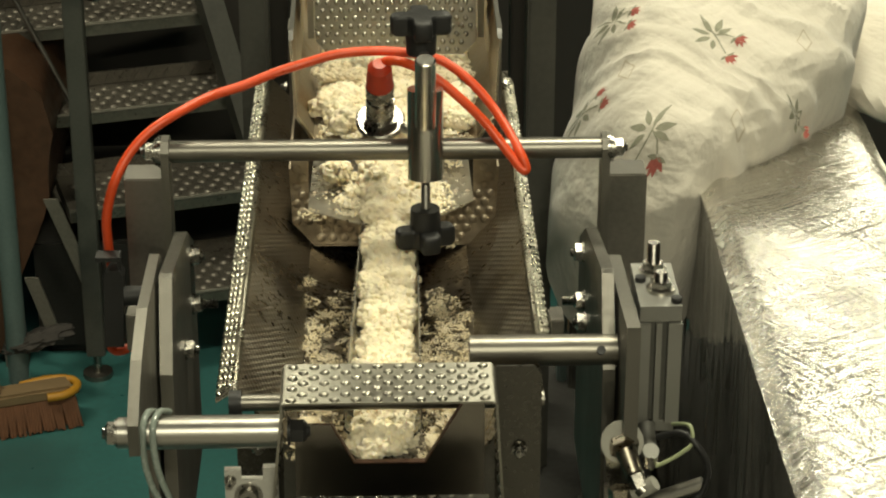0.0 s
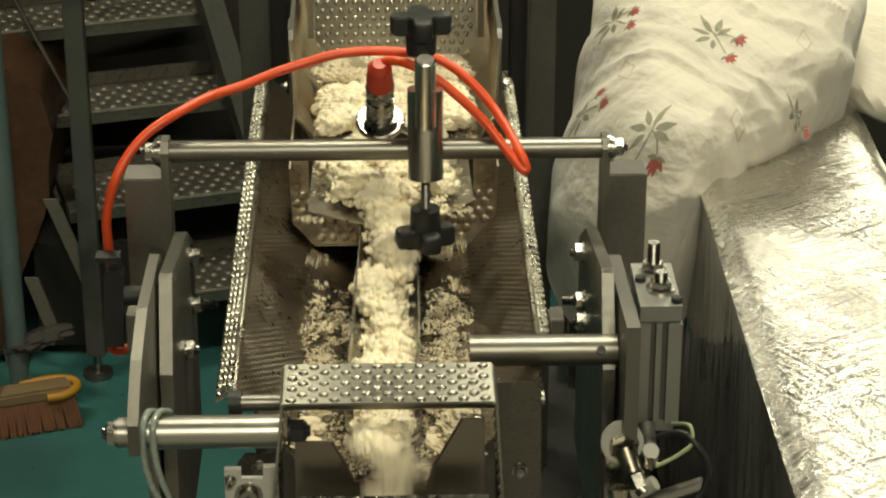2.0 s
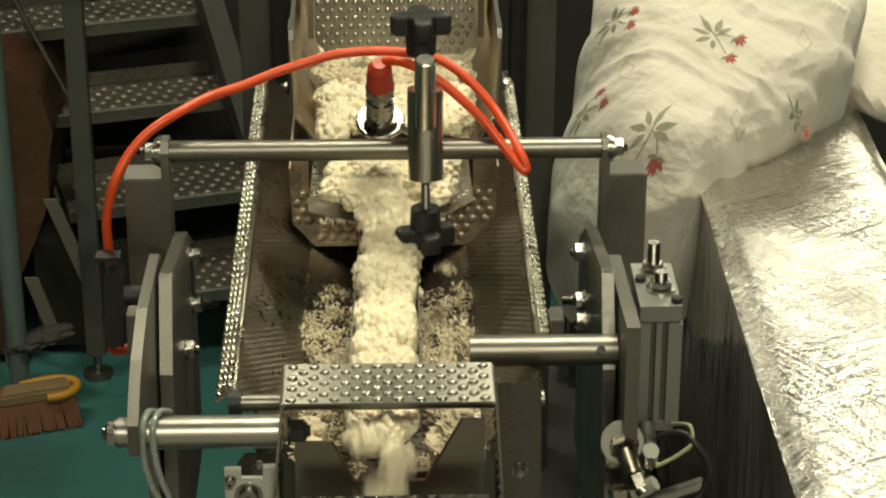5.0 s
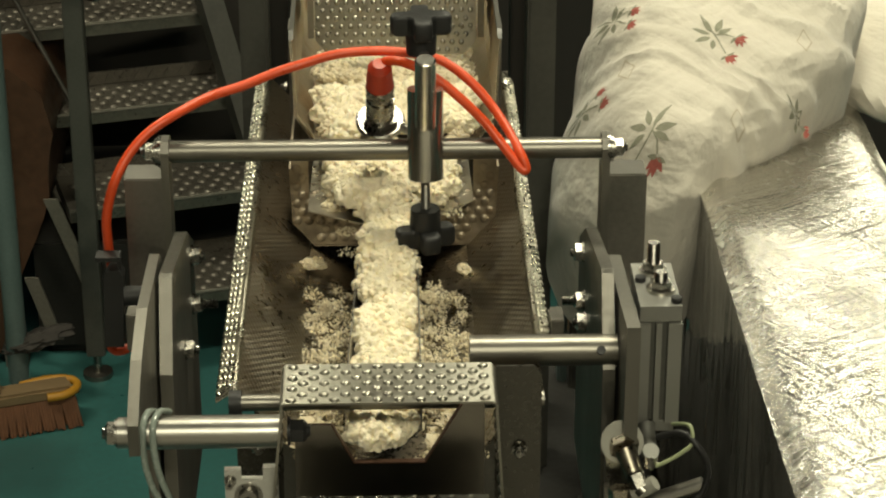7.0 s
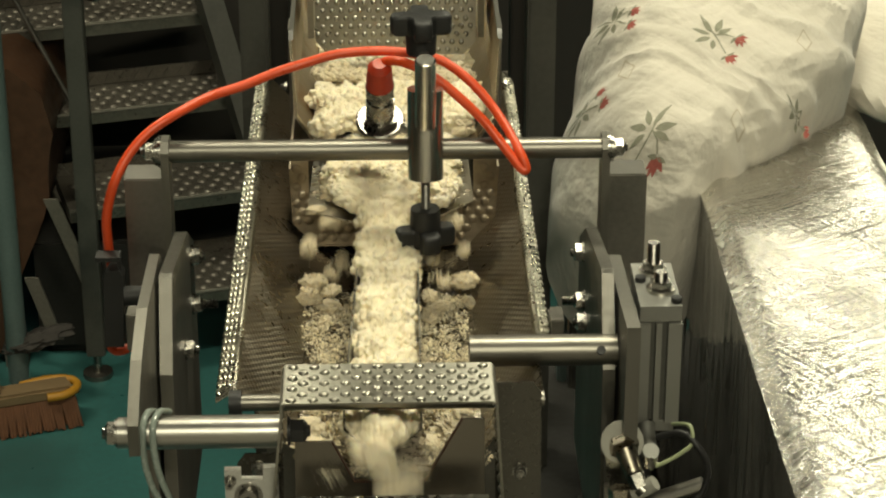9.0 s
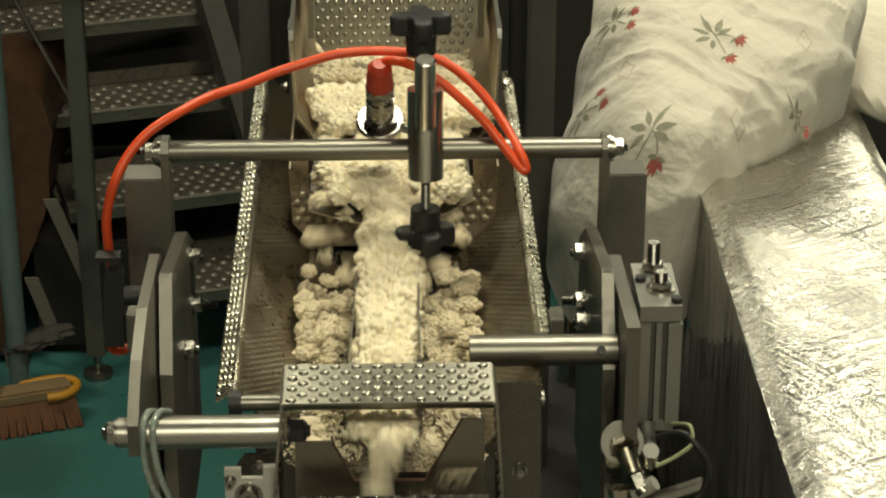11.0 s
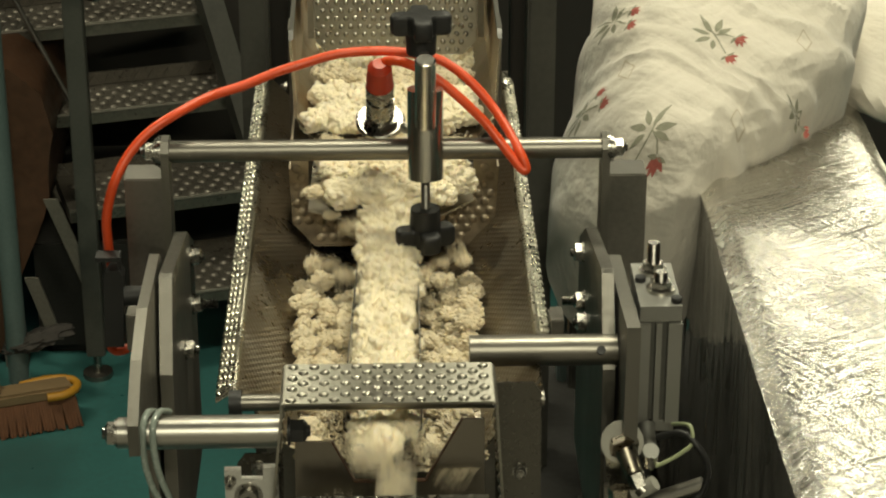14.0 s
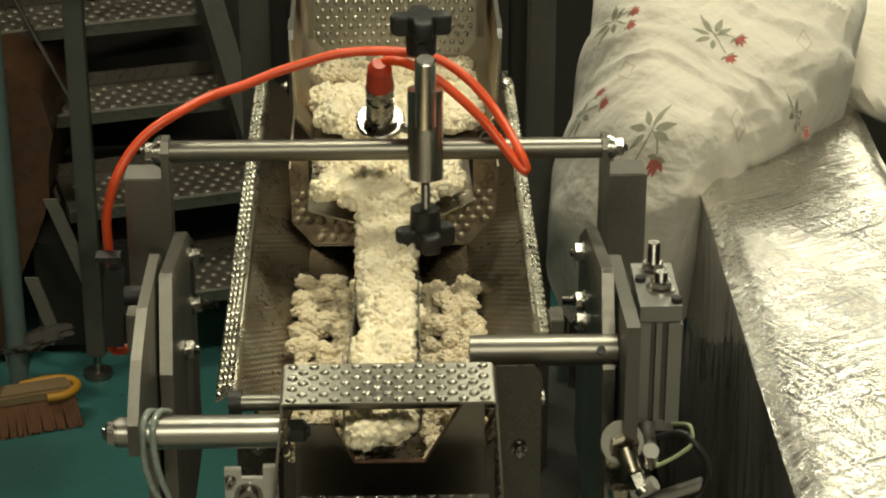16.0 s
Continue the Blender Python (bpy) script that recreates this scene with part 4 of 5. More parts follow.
def air_fittings():
    t = thing("air_fitting", "brass air fitting with a white washer under the cylinder", "fitting", (0.18, 1.56, 1.74))
    part("washer", rod(bmesh.new(), (0.178, 1.572, 1.7525), (0.178, 1.568, 1.754), 0.0165, seg=36), WHITEP, t, "white plastic washer", smooth=True)
    part("hex_nut", rod(bmesh.new(), (0.1785, 1.568, 1.754), (0.180, 1.561, 1.7515), 0.0120, seg=6), BRASS, t, bevel=0.0005)
    part("nipple", rod(bmesh.new(), (0.180, 1.561, 1.7515), (0.1855, 1.548, 1.738), 0.0085, 0.0068), BRASS, t, smooth=True)
    bm = rod(bmesh.new(), (0.186, 1.548, 1.738), (0.190, 1.543, 1.729), 0.0075, seg=6)
    rod(bm, (0.190, 1.543, 1.729), (0.193, 1.541, 1.726), 0.006)
    part("banjo", bm, CHROME, t, smooth=True)
    part("elbow", tube(bmesh.new(), curve_points([(0.186, 1.546, 1.722), (0.193, 1.543, 1.727), (0.201, 1.541, 1.734)], 6), 0.006), WHITEP, t, smooth=True)
    part("lower_nut", rod(bmesh.new(), (0.176, 1.55, 1.725), (0.178, 1.545, 1.70), 0.010, seg=6), BRASS, t, bevel=0.0005)
    part("bracket_plate", box(bmesh.new(), (0.166, 1.574, 1.62), (0.191, 1.579, 1.745)), DARKSTEEL, t)
    shift(t, (0.18, 1.56, 1.74))
    t = thing("hose_elbow", "grey plastic hose elbow below the cylinder", "fitting", (0.20, 1.60, 1.74))
    part("elbow_body", tube(bmesh.new(), curve_points([(0.200, 1.60, 1.752), (0.200, 1.585, 1.742), (0.199, 1.565, 1.745), (0.199, 1.558, 1.752)], 6), 0.0065), ALU, t, smooth=True)
    part("knurled_ring", rod(bmesh.new(), (0.1985, 1.556, 1.748), (0.1985, 1.553, 1.740), 0.0055, seg=14), CHROME, t)
    shift(t, (0.20, 1.60, 1.74))
    for name, mat, r, pts, label in (("air_hose", HOSEY, 0.0016, [(0.198, 1.552, 1.740), (0.210, 1.55, 1.747), (0.222, 1.55, 1.755), (0.229, 1.552, 1.762), (0.228, 1.56, 1.772), (0.219, 1.59, 1.757)], "yellow-green air hose under the cylinder"),
                                     ("air_hose", BLACK, 0.0026, [(0.205, 1.57, 1.757), (0.222, 1.56, 1.766), (0.233, 1.55, 1.760), (0.242, 1.55, 1.742), (0.239, 1.55, 1.721), (0.230, 1.55, 1.706), (0.226, 1.56, 1.66)], "black air hose looping below the cylinder"),
                                     ("air_hose", HOSE, 0.0025, [(-0.170, 1.515, 1.815), (-0.174, 1.500, 1.8225), (-0.1765, 1.486, 1.817), (-0.1765, 1.483, 1.793), (-0.172, 1.482, 1.772), (-0.166, 1.482, 1.755), (-0.158, 1.49, 1.70)], "clear air hose looped over the front bar"),
                                     ("air_hose", HOSE, 0.0025, [(-0.160, 1.515, 1.815), (-0.166, 1.500, 1.8225), (-0.1695, 1.486, 1.817), (-0.1685, 1.482, 1.795), (-0.164, 1.482, 1.774), (-0.158, 1.482, 1.755), (-0.150, 1.49, 1.70)], "clear air hose looped over the front bar")):
        bm = tube(bmesh.new(), curve_points(pts, 8), r)
        tagged(part(name, bm, mat, None, smooth=True), label, "hose", "air hoses")
    t = thing("spacer_rod", "short polished rod at the foot of the cylinder plate", "rod", (0.22, 1.55, 1.72))
    part("rod_body", rod(bmesh.new(), (0.200, 1.56, 1.706), (0.240, 1.555, 1.724), 0.006), STEEL, t, smooth=True)
    shift(t, (0.22, 1.55, 1.72))
    t = thing("mounting_plate", "light machined plate with two socket bolts", "plate", (-0.10, 1.525, 1.70))
    part("plate", prism(bmesh.new(), [(-0.1205, 1.60), (-0.1205, 1.7745), (-0.1085, 1.7745), (-0.1085, 1.7665), (-0.0925, 1.7665), (-0.0925, 1.7765), (-0.0815, 1.7765), (-0.0815, 1.60)], "y", 1.498, 1.504), ALUB, t, bevel=0.0005)
    for x, z, r in ((-0.1165, 1.7665, 0.0045), (-0.1035, 1.7535, 0.0105)):
        bm = rod(bmesh.new(), (x, 1.498, z), (x, 1.496, z), r, seg=28)
        rod(bm, (x, 1.496, z), (x, 1.490, z), r * 0.72, r * 0.66, 28)
        part("socket_bolt", bm, CHROME, t, smooth=True)
        # A black plug draws the dark inside the hexagon hole.
        part("socket", rod(bmesh.new(), (x, 1.4905, z), (x, 1.4897, z), r * 0.36, seg=6), BLACK, t)
    shift(t, (-0.10, 1.525, 1.70))
    t = thing("stop_block", "small machined stop block at the trough rim", "block", (0.125, 1.62, 1.82))
    part("block", box(bmesh.new(), (0.1295, 1.665, 1.785), (0.1395, 1.69, 1.810)), DULL, t, bevel=0.0008)
    part("block_arm", box(bmesh.new(), (0.1305, 1.69, 1.785), (0.1385, 1.72, 1.792)), DULL, t)
    shift(t, (0.125, 1.62, 1.82))
    t = thing("cardboard_box", "plain brown cardboard box behind the feeder", "box", (0.42, 3.1, 0))
    part("carton", box(bmesh.new(), (0.276, 2.95, 0.0), (0.60, 3.25, 1.26)), CARD, t, bevel=0.003)
    part("tape", box(bmesh.new(), (0.41, 2.9485, 0.2), (0.45, 2.9500, 1.258)), WOOD, t, "pale packing tape")
    shift(t, (0.42, 3.1, 0))
    frame_post(0.217, 2.62, 0.012, 0.03, 1.42, TEALP, "teal painted square machine post")
    frame_post(0.233, 2.60, 0.018, 0.03, 1.42, GREY, "dark painted square machine post")


WHITEP = material("white_nylon", (0.34, 0.33, 0.285), 0.5, 0.0, 0.08, 30, 200, 0.04)
air_fittings()


# ---- stair, posts, broom in the background ----
def stair():
    """Steep steel stair with chequered treads, turned away from the feeder."""
    t = thing("steel_stair", "dark steel stair with chequered plate treads", "stair", (-0.5, 4.9, 0))
    turn = Matrix.Rotation(radians(16), 3, "Z")
    for cx, cy, cz, half, deep in ((-0.33, 4.80, 0.375, 0.20, 0.20), (-0.445, 4.87, 0.560, 0.28, 0.20), (-0.515, 5.00, 0.720, 0.35, 0.165),
                                   (-0.655, 5.066, 0.889, 0.265, 0.165), (-0.72, 5.16, 1.06, 0.25, 0.165)):
        bm = box(bmesh.new(), (-half, -deep / 2, -0.03), (half, deep / 2, 0))
        spots = [(-half + 0.03 + 0.035 * i + 0.0175 * (j % 2), -deep / 2 + 0.02 + 0.028 * j, 0.0) for i in range(int(half * 2 / 0.035) - 1) for j in range(int(deep / 0.03))]
        domes(bm, spots, 0.0125, 0.0055, (0, 0, 1), 2, 8)
        for i in range(int(half * 2 / 0.040)):
            a = -half + i * 0.040
            prism(bm, [(a + 0.004, -0.005), (a + 0.036, -0.005), (a + 0.020, -0.024)], "y", -deep / 2 - 0.0025, -deep / 2 - 0.0003)
        # serrated back upstand
        teeth = int(half * 2 / 0.034)
        for i in range(teeth):
            a = -half + i * 0.034
            prism(bm, [(a + 0.001, 0.002), (a + 0.033, 0.002), (a + 0.017, 0.025)], "y", deep / 2 - 0.0085, deep / 2 - 0.0041)
        box(bm, (-half, deep / 2 - 0.004, 0.0), (half, deep / 2, 0.030))
        for v in bm.verts:
            v.co = turn @ v.co + Vector((cx, cy, cz))
        step = part("tread", bm, TREAD, t, smooth=True)
        bm = box(bmesh.new(), (-half, -deep / 2 - 0.004, -0.003), (half, -deep / 2 - 0.0005, 0.003))
        for v in bm.verts:
            v.co = turn @ v.co + Vector((cx, cy, cz))
        part("nosing", bm, NOSE, step, "worn bright nosing")
    for a, b in (((-0.255, 4.83, 0.50), (-0.405, 5.02, 0.985)), ((-0.82, 4.70, 0.10), (-0.98, 5.20, 1.10))):
        bm = bmesh.new()
        tube(bm, [Vector(a), Vector(b)], 0.035, 4)
        part("stringer", bm, GREY, t)
    part("handrail", rod(bmesh.new(), (-0.815, 4.93, 0.98), (-0.690, 4.90, 0.72), 0.006), DULL, t)
    part("rail_post", rod(bmesh.new(), (-0.645, 5.02, 0.93), (-0.655, 5.03, 1.25), 0.013), CHROME, t)
    part("brace", rod(bmesh.new(), (-0.77, 5.02, 0.50), (-0.67, 4.93, 0.20), 0.016), TREAD, t)
    part("leg", box(bmesh.new(), (-0.33, 4.76, 0.174), (-0.29, 4.80, 0.345)), GREY, t)
    part("leg", box(bmesh.new(), (-0.92, 5.1, 0.174), (-0.88, 5.14, 1.05)), GREY, t)
    shift(t, (-0.5, 4.9, 0))
    bring(t, 1.07)


stair()


def stand_post(x, y, r, mat, label, square=False):
    t = thing("stand_post", label, "post", (x, y, 0), "stand posts")
    bm = bmesh.new()
    if square:
        box(bm, (x - r, y - r, 0.06), (x + r, y + r, 2.4))
    else:
        rod(bm, (x, y, 0.06), (x, y, 2.4), r)
    part("tube", bm, mat, t, bevel=0.0 if not square else 0.003)
    part("levelling_screw", rod(bmesh.new(), (x, y, 0.01), (x, y, 0.06), 0.010), CHROME, t)
    part("foot", rod(bmesh.new(), (x, y, 0), (x, y, 0.012), 0.035), DULL, t)
    shift(t, (x, y, 0))


stand_post(-0.690, 4.99, 0.022, GREY, "dark grey square leg on a levelling foot", True)
stand_post(-0.855, 4.86, 0.024, TEALP, "teal painted round leg", False)


def under_stair_dark():
    # The black box paints the shadow below the stair; the braces are real.
    t = thing("under_stair_dark", "black box standing in for the dark under the stair, with pale braces", "cabinet", (-0.95, 5.2, 0))
    part("body", box(bmesh.new(), (-0.84, 5.10, 0.02), (-0.60, 5.7, 0.30)), BASEP, t, bevel=0.006)
    part("skirting", box(bmesh.new(), (-0.82, 5.12, 0.0), (-0.62, 5.68, 0.02)), BASEP, t)
    for a, b in (((-0.772, 4.99, 0.46), (-0.695, 4.99, 0.24)), ((-0.830, 4.99, 0.26), (-0.782, 4.99, 0.10))):
        bm = bmesh.new()
        prism(bm, [(a[0] - 0.016, a[2]), (a[0] + 0.016, a[2]), (b[0] + 0.016, b[2]), (b[0] - 0.016, b[2])], "y", 4.985, 4.993)
        part("brace", bm, PALEBAR, t, "pale painted flat brace")
    shift(t, (-0.95, 5.2, 0))


def rag():
    """A dark lump in place of the thin wires round the teal leg."""
    bm = bmesh.new()
    bmesh.ops.create_icosphere(bm, subdivisions=4, radius=1)
    for v in bm.verts:
        p = v.co.copy()
        k = 1 + 0.35 * noise.noise(p * 2.3) + 0.22 * noise.noise(p * 6)
        v.co = Vector((-0.805 + p.x * 0.075 * k, 4.86 + p.y * 0.04 * k, 0.165 + p.z * 0.018 * k + 0.025 * p.x))
    tagged(part("rag", bm, CLUTTERM, None, smooth=True), "dark lump standing in for loose wires at the teal leg", "rag")


PALEBAR = material("worn_pale_paint", (0.13, 0.12, 0.10), 0.55, 0.0, 0.25, 12, 150, 0.05)
CLUTTERM = material("dark_clutter", (0.045, 0.04, 0.036), 0.95, 0.0, 0.45, 25, 300, 0.4)
under_stair_dark()
rag()


def brown_cover():
    t = thing("covered_motor", "brown covered motor housing beside the stair", "machine", (-0.98, 5.3, 0))
    bm = bmesh.new()
    prism(bm, [(-1.2, 0.03), (-0.93, 0.03), (-0.86, 0.24), (-0.785, 0.44), (-0.76, 0.60), (-0.79, 0.70), (-0.86, 0.76), (-1.2, 0.78)], "y", 5.05, 5.55)
    bmesh.ops.subdivide_edges(bm, edges=bm.edges, cuts=3, use_grid_fill=True)
    for v in bm.verts:
        v.co += Vector((noise.noise(v.co * 4), noise.noise(v.co * 4 + Vector((5, 0, 0))), 0)) * 0.02
    part("cover", bm, BROWN, t, "worn brown cover", smooth=True)
    part("pedestal", box(bmesh.new(), (-1.15, 5.1, 0), (-0.99, 5.5, 0.10)), GREY, t)
    shift(t, (-0.98, 5.3, 0))


brown_cover()


def broom():
    t = thing("broom", "wide floor broom with brown bristles and a worn wooden head", "broom", (-0.82, 4.72, 0))
    a = radians(18)
    c, s = math.cos(a), math.sin(a)

    def put(bm):
        for v in bm.verts:
            x, y = v.co.x, v.co.y
            v.co.x, v.co.y = -0.86 + c * x - s * y, 4.74 + s * x + c * y
        return bm
    bm = box(bmesh.new(), (-0.17, -0.03, 0.068), (0.140, 0.03, 0.098))
    part("head", put(bm), WOOD, t, bevel=0.006)
    bm = bmesh.new()
    random.seed(5)
    for i in range(56):
        for j in range(7):
            x, y = -0.167 + 0.0056 * i, -0.027 + 0.009 * j
            rod(bm, (x * 1.05 + random.uniform(-0.005, 0.005), y * 1.5 - 0.01, random.uniform(0, 0.008)), (x, y, 0.070), 0.0035, 0.005, 6)
    part("bristles", put(bm), BRISTLE, t, "brown bristle tufts")
    bm = bmesh.new()
    tube(bm, curve_points([(0.03, 0.036, 0.085), (0.10, 0.036, 0.09), (0.148, 0.020, 0.088), (0.152, -0.012, 0.085), (0.12, -0.036, 0.083), (0.08, -0.036, 0.082)], 6), 0.010, 10)
    part("bumper", put(bm), YELLOW, t, "orange plastic bumper", smooth=True)
    part("handle", put(rod(bmesh.new(), (-0.03, 0, 0.10), (-0.055, 0.45, 1.5), 0.012)), WOOD, t)
    shift(t, (-0.82, 4.72, 0))


broom()


# ---- food clumps ----
def clump_mesh(name, seed, wide, tall, count, fine, mat, detail=5):
    """A loose clump: one lump whose skin is a crowd of crumbs."""
    rnd = np.random.RandomState(seed)
    d = rnd.normal(size=(count, 3))
    d /= np.linalg.norm(d, axis=1)[:, None]
    r = rnd.uniform(0.35, 1.0, count) ** 0.5
    lean = 1 + 0.25 * np.sin(2 * np.arctan2(d[:, 1], d[:, 0]) + seed)
    c = d * (r * lean * 1.02)[:, None] * np.array([wide / 2 - fine, wide / 2 - fine, tall / 2])
    s = fine * rnd.uniform(0.55, 1.9, count) ** 1.3
    big = rnd.normal(size=(26, 3))
    big *= (rnd.uniform(0.55, 0.95, 26) / np.linalg.norm(big, axis=1))[:, None] * np.array([wide / 2 - fine * 2, wide / 2 - fine * 2, tall / 2])
    c = np.vstack([c, big, [[0, 0, 0]]])
    s = np.concatenate([s, fine * rnd.uniform(1.6, 2.9, 26), [tall * 0.40]])
    bm = bmesh.new()
    bmesh.ops.create_icosphere(bm, subdivisions=detail, radius=1)
    v = np.array([p.co for p in bm.verts])
    along = v @ c.T
    gap = s[None] ** 2 - (np.sum(c * c, 1)[None] - along ** 2)
    out = np.where(gap > 0, along + np.sqrt(np.maximum(gap, 0)), 0).max(1)
    for p, k, w in zip(bm.verts, out, v):
        q = Vector(w)
        p.co = q * (float(k) * (1 + 0.10 * noise.noise(q * 7 + Vector((seed, 0, 0)))) + 0.0007 * noise.noise(q * 19)) + Vector((0, 0, tall * 0.45))
    low = [p for p in bm.verts if p.co.z < tall * 0.12]
    bmesh.ops.delete(bm, geom=low, context="VERTS")
    me = bpy.data.meshes.new(name)
    for fc in bm.faces:
        fc.smooth = True
    bm.to_mesh(me)
    bm.free()
    me.materials.append(mat)
    return me


CURDS = [clump_mesh("food_clump", 10 + k, 0.034, 0.021, 330, 0.0019, FOOD) for k in range(8)]
HEAPS = [clump_mesh("food_crumbs", 30 + k, 0.034, 0.021, 330, 0.0018, SPILL) for k in range(5)]


def crumb_scatter(name, seed, wide, count, fine, mat):
    """Loose crumbs lying apart from one another."""
    rnd = random.Random(seed)
    bm = bmesh.new()
    for k in range(count):
        a, d, r = rnd.uniform(0, 6.28), wide / 2 * math.sqrt(rnd.random()), fine * rnd.uniform(0.4, 1.4)
        c, off = Vector((d * math.cos(a), d * math.sin(a), r * 0.6)), Vector((rnd.uniform(0, 60), 0, 0))
        for v in bmesh.ops.create_icosphere(bm, subdivisions=2 if fine > 0.0015 else 1, radius=1)["verts"]:
            v.co = c + v.co * r * (1 + 0.5 * noise.noise(v.co * 1.6 + off))
    me = bpy.data.meshes.new(name)
    for fc in bm.faces:
        fc.smooth = True
    bm.to_mesh(me)
    bm.free()
    me.materials.append(mat)
    return me


CRUMBS = [crumb_scatter("food_crumbs", 40 + k, 0.030, 60, 0.0019, FOOD) for k in range(6)]
GRAINS = [crumb_scatter("settled_crumbs", 50 + k, 0.030, 110, 0.00095, SPILL) for k in range(6)]
FALLING = [crumb_scatter("falling_crumbs", 60 + k, 0.022, 34, 0.0009, FOOD) for k in range(5)]

# when the feeder runs, and how long it has run at t
RUNS = [(0.60, 6.50), (8.48, 11.78), (13.44, 15.56)]


def ran(t):
    return sum(max(0.0, min(t, b) - a) for a, b in RUNS)


def when(q):
    """The moment at which the feeder has run for q seconds."""
    for a, b in RUNS:
        if q <= b - a:
            return a + q
        q -= b - a
    return None


LIP = 3.82


def stream(q, lane, z, wide=1.0, row=0.0):
    """Main stream: rear chute, drop, tray, channel. q: seconds of running; 0 is the chute's lip."""
    if q < 0:
        return lane * 0.062 + 0.009, 2.02 - 0.05 * q, 1.819 + z * 0.5 * max(0.0, min(1.0, (q + 2.6) / 1.4)) - 0.010 * max(0.0, min(1.0, (-1.4 - q) / 0.8))
    if q < 0.12:
        f = q / 0.12
        return lane * (0.062 - 0.010 * f) + 0.009 - 0.005 * f, 2.02 - 0.055 * f, 1.819 + z * 0.5 - 0.017 * f * f
    if q < 1.72:
        f = (q - 0.12) / 1.6
        g = max(0, (f - 0.78) / 0.22)
        g2 = g * g
        return (lane * 0.049 + 0.004) * (1 - g2) + (0.0025 + row * wide * 0.0108) * g2, 1.965 - 0.090 * f, 1.802 + z * (1 - 0.5 * g)
    f = min(1, (q - 1.72) / 2.1)
    d = max(0, 1 - f / 0.6) ** 1.3
    return row * wide * (0.0108 + 0.002 * f) + 0.0025 - 0.007 * f, 1.875 - 0.325 * f, 1.757 + z * 0.8 + 0.010 * (1 - f) - 0.003 * max(0, f - 0.85) / 0.15 + 0.028 * d


def side_way(q, side, lane, z):
    """Spilled crumbs: off the tray's edge, down the trough's side, slowly to the mouth."""
    if q < 0:
        return stream(q + 1.30, side * 0.98, z)
    if q < 0.11:
        x = 0.047 + 0.018 * lane
        return side * x, 1.862 + (x - 0.0235) * 0.6, 1.806 - 0.052 * (q / 0.11) ** 2 + z
    if q < 0.35:
        f = (q - 0.11) / 0.24
        x, y = 0.047 + 0.018 * lane + 0.002 * f, 1.862 + (0.0235 + 0.018 * lane) * 0.6 * (1 - f) - 0.032 * f
    else:
        f = (q - 0.35) / 5.5
        x, y = 0.049 + 0.018 * lane - 0.010 * max(0, f - 0.6), 1.83 - 0.275 * f
    return side * x, y, pan_floor(side * x) + 0.001 + z


def key_clump(ob, place, q0, life, turn, rnd, floor):
    """Rows for one clump: it rides while the feeder runs, then falls from the lip."""
    end = when(life - q0) if life > q0 else 0.0
    times = {0.0, 16.0}
    for a, b in RUNS:
        k = a
        while k < b:
            times.add(round(k, 3))
            k += 0.2
        times.add(b)
        times.add(a - 0.04)
    rows = []
    for t in sorted(times):
        if end is not None and t > end - 0.02 and t > 0:
            break
        x, y, z = place(q0 + ran(t))
        w = 7 * math.sin(3.1 * ran(t) + turn)
        rows.append((t, pose(x, y, z, w, 5 * math.sin(2.3 * ran(t) + 2 * turn), turn * 57 + 6 * math.sin(1.7 * ran(t)))))
    if end is not None:
        x, y, z = place(life)
        spread = rnd.uniform(-1, 1)
        out = y - 1.503
        for k in range(0, 12):
            f = k / 30
            if end + f < 16.0:
                s, d = min(1, f / 0.05), max(0, f - 0.03)
                rows.append((end + f, pose(x * (1 - 0.35 * s) + spread * 0.03 * d, y - out * s - 0.03 * d, max(floor, max(z, 1.757) + 0.003 * math.sin(math.pi * s) - 0.35 * d - 4.9 * d * d), 150 * d * spread, 0, turn * 57)))
        if end + 11 / 30 < 16.0:
            rows.append((16.0, rows[-1][1]))
    if rows[-1][0] < 16.0:
        rows.append((16.0, rows[-1][1]))
    walk(ob, rows)


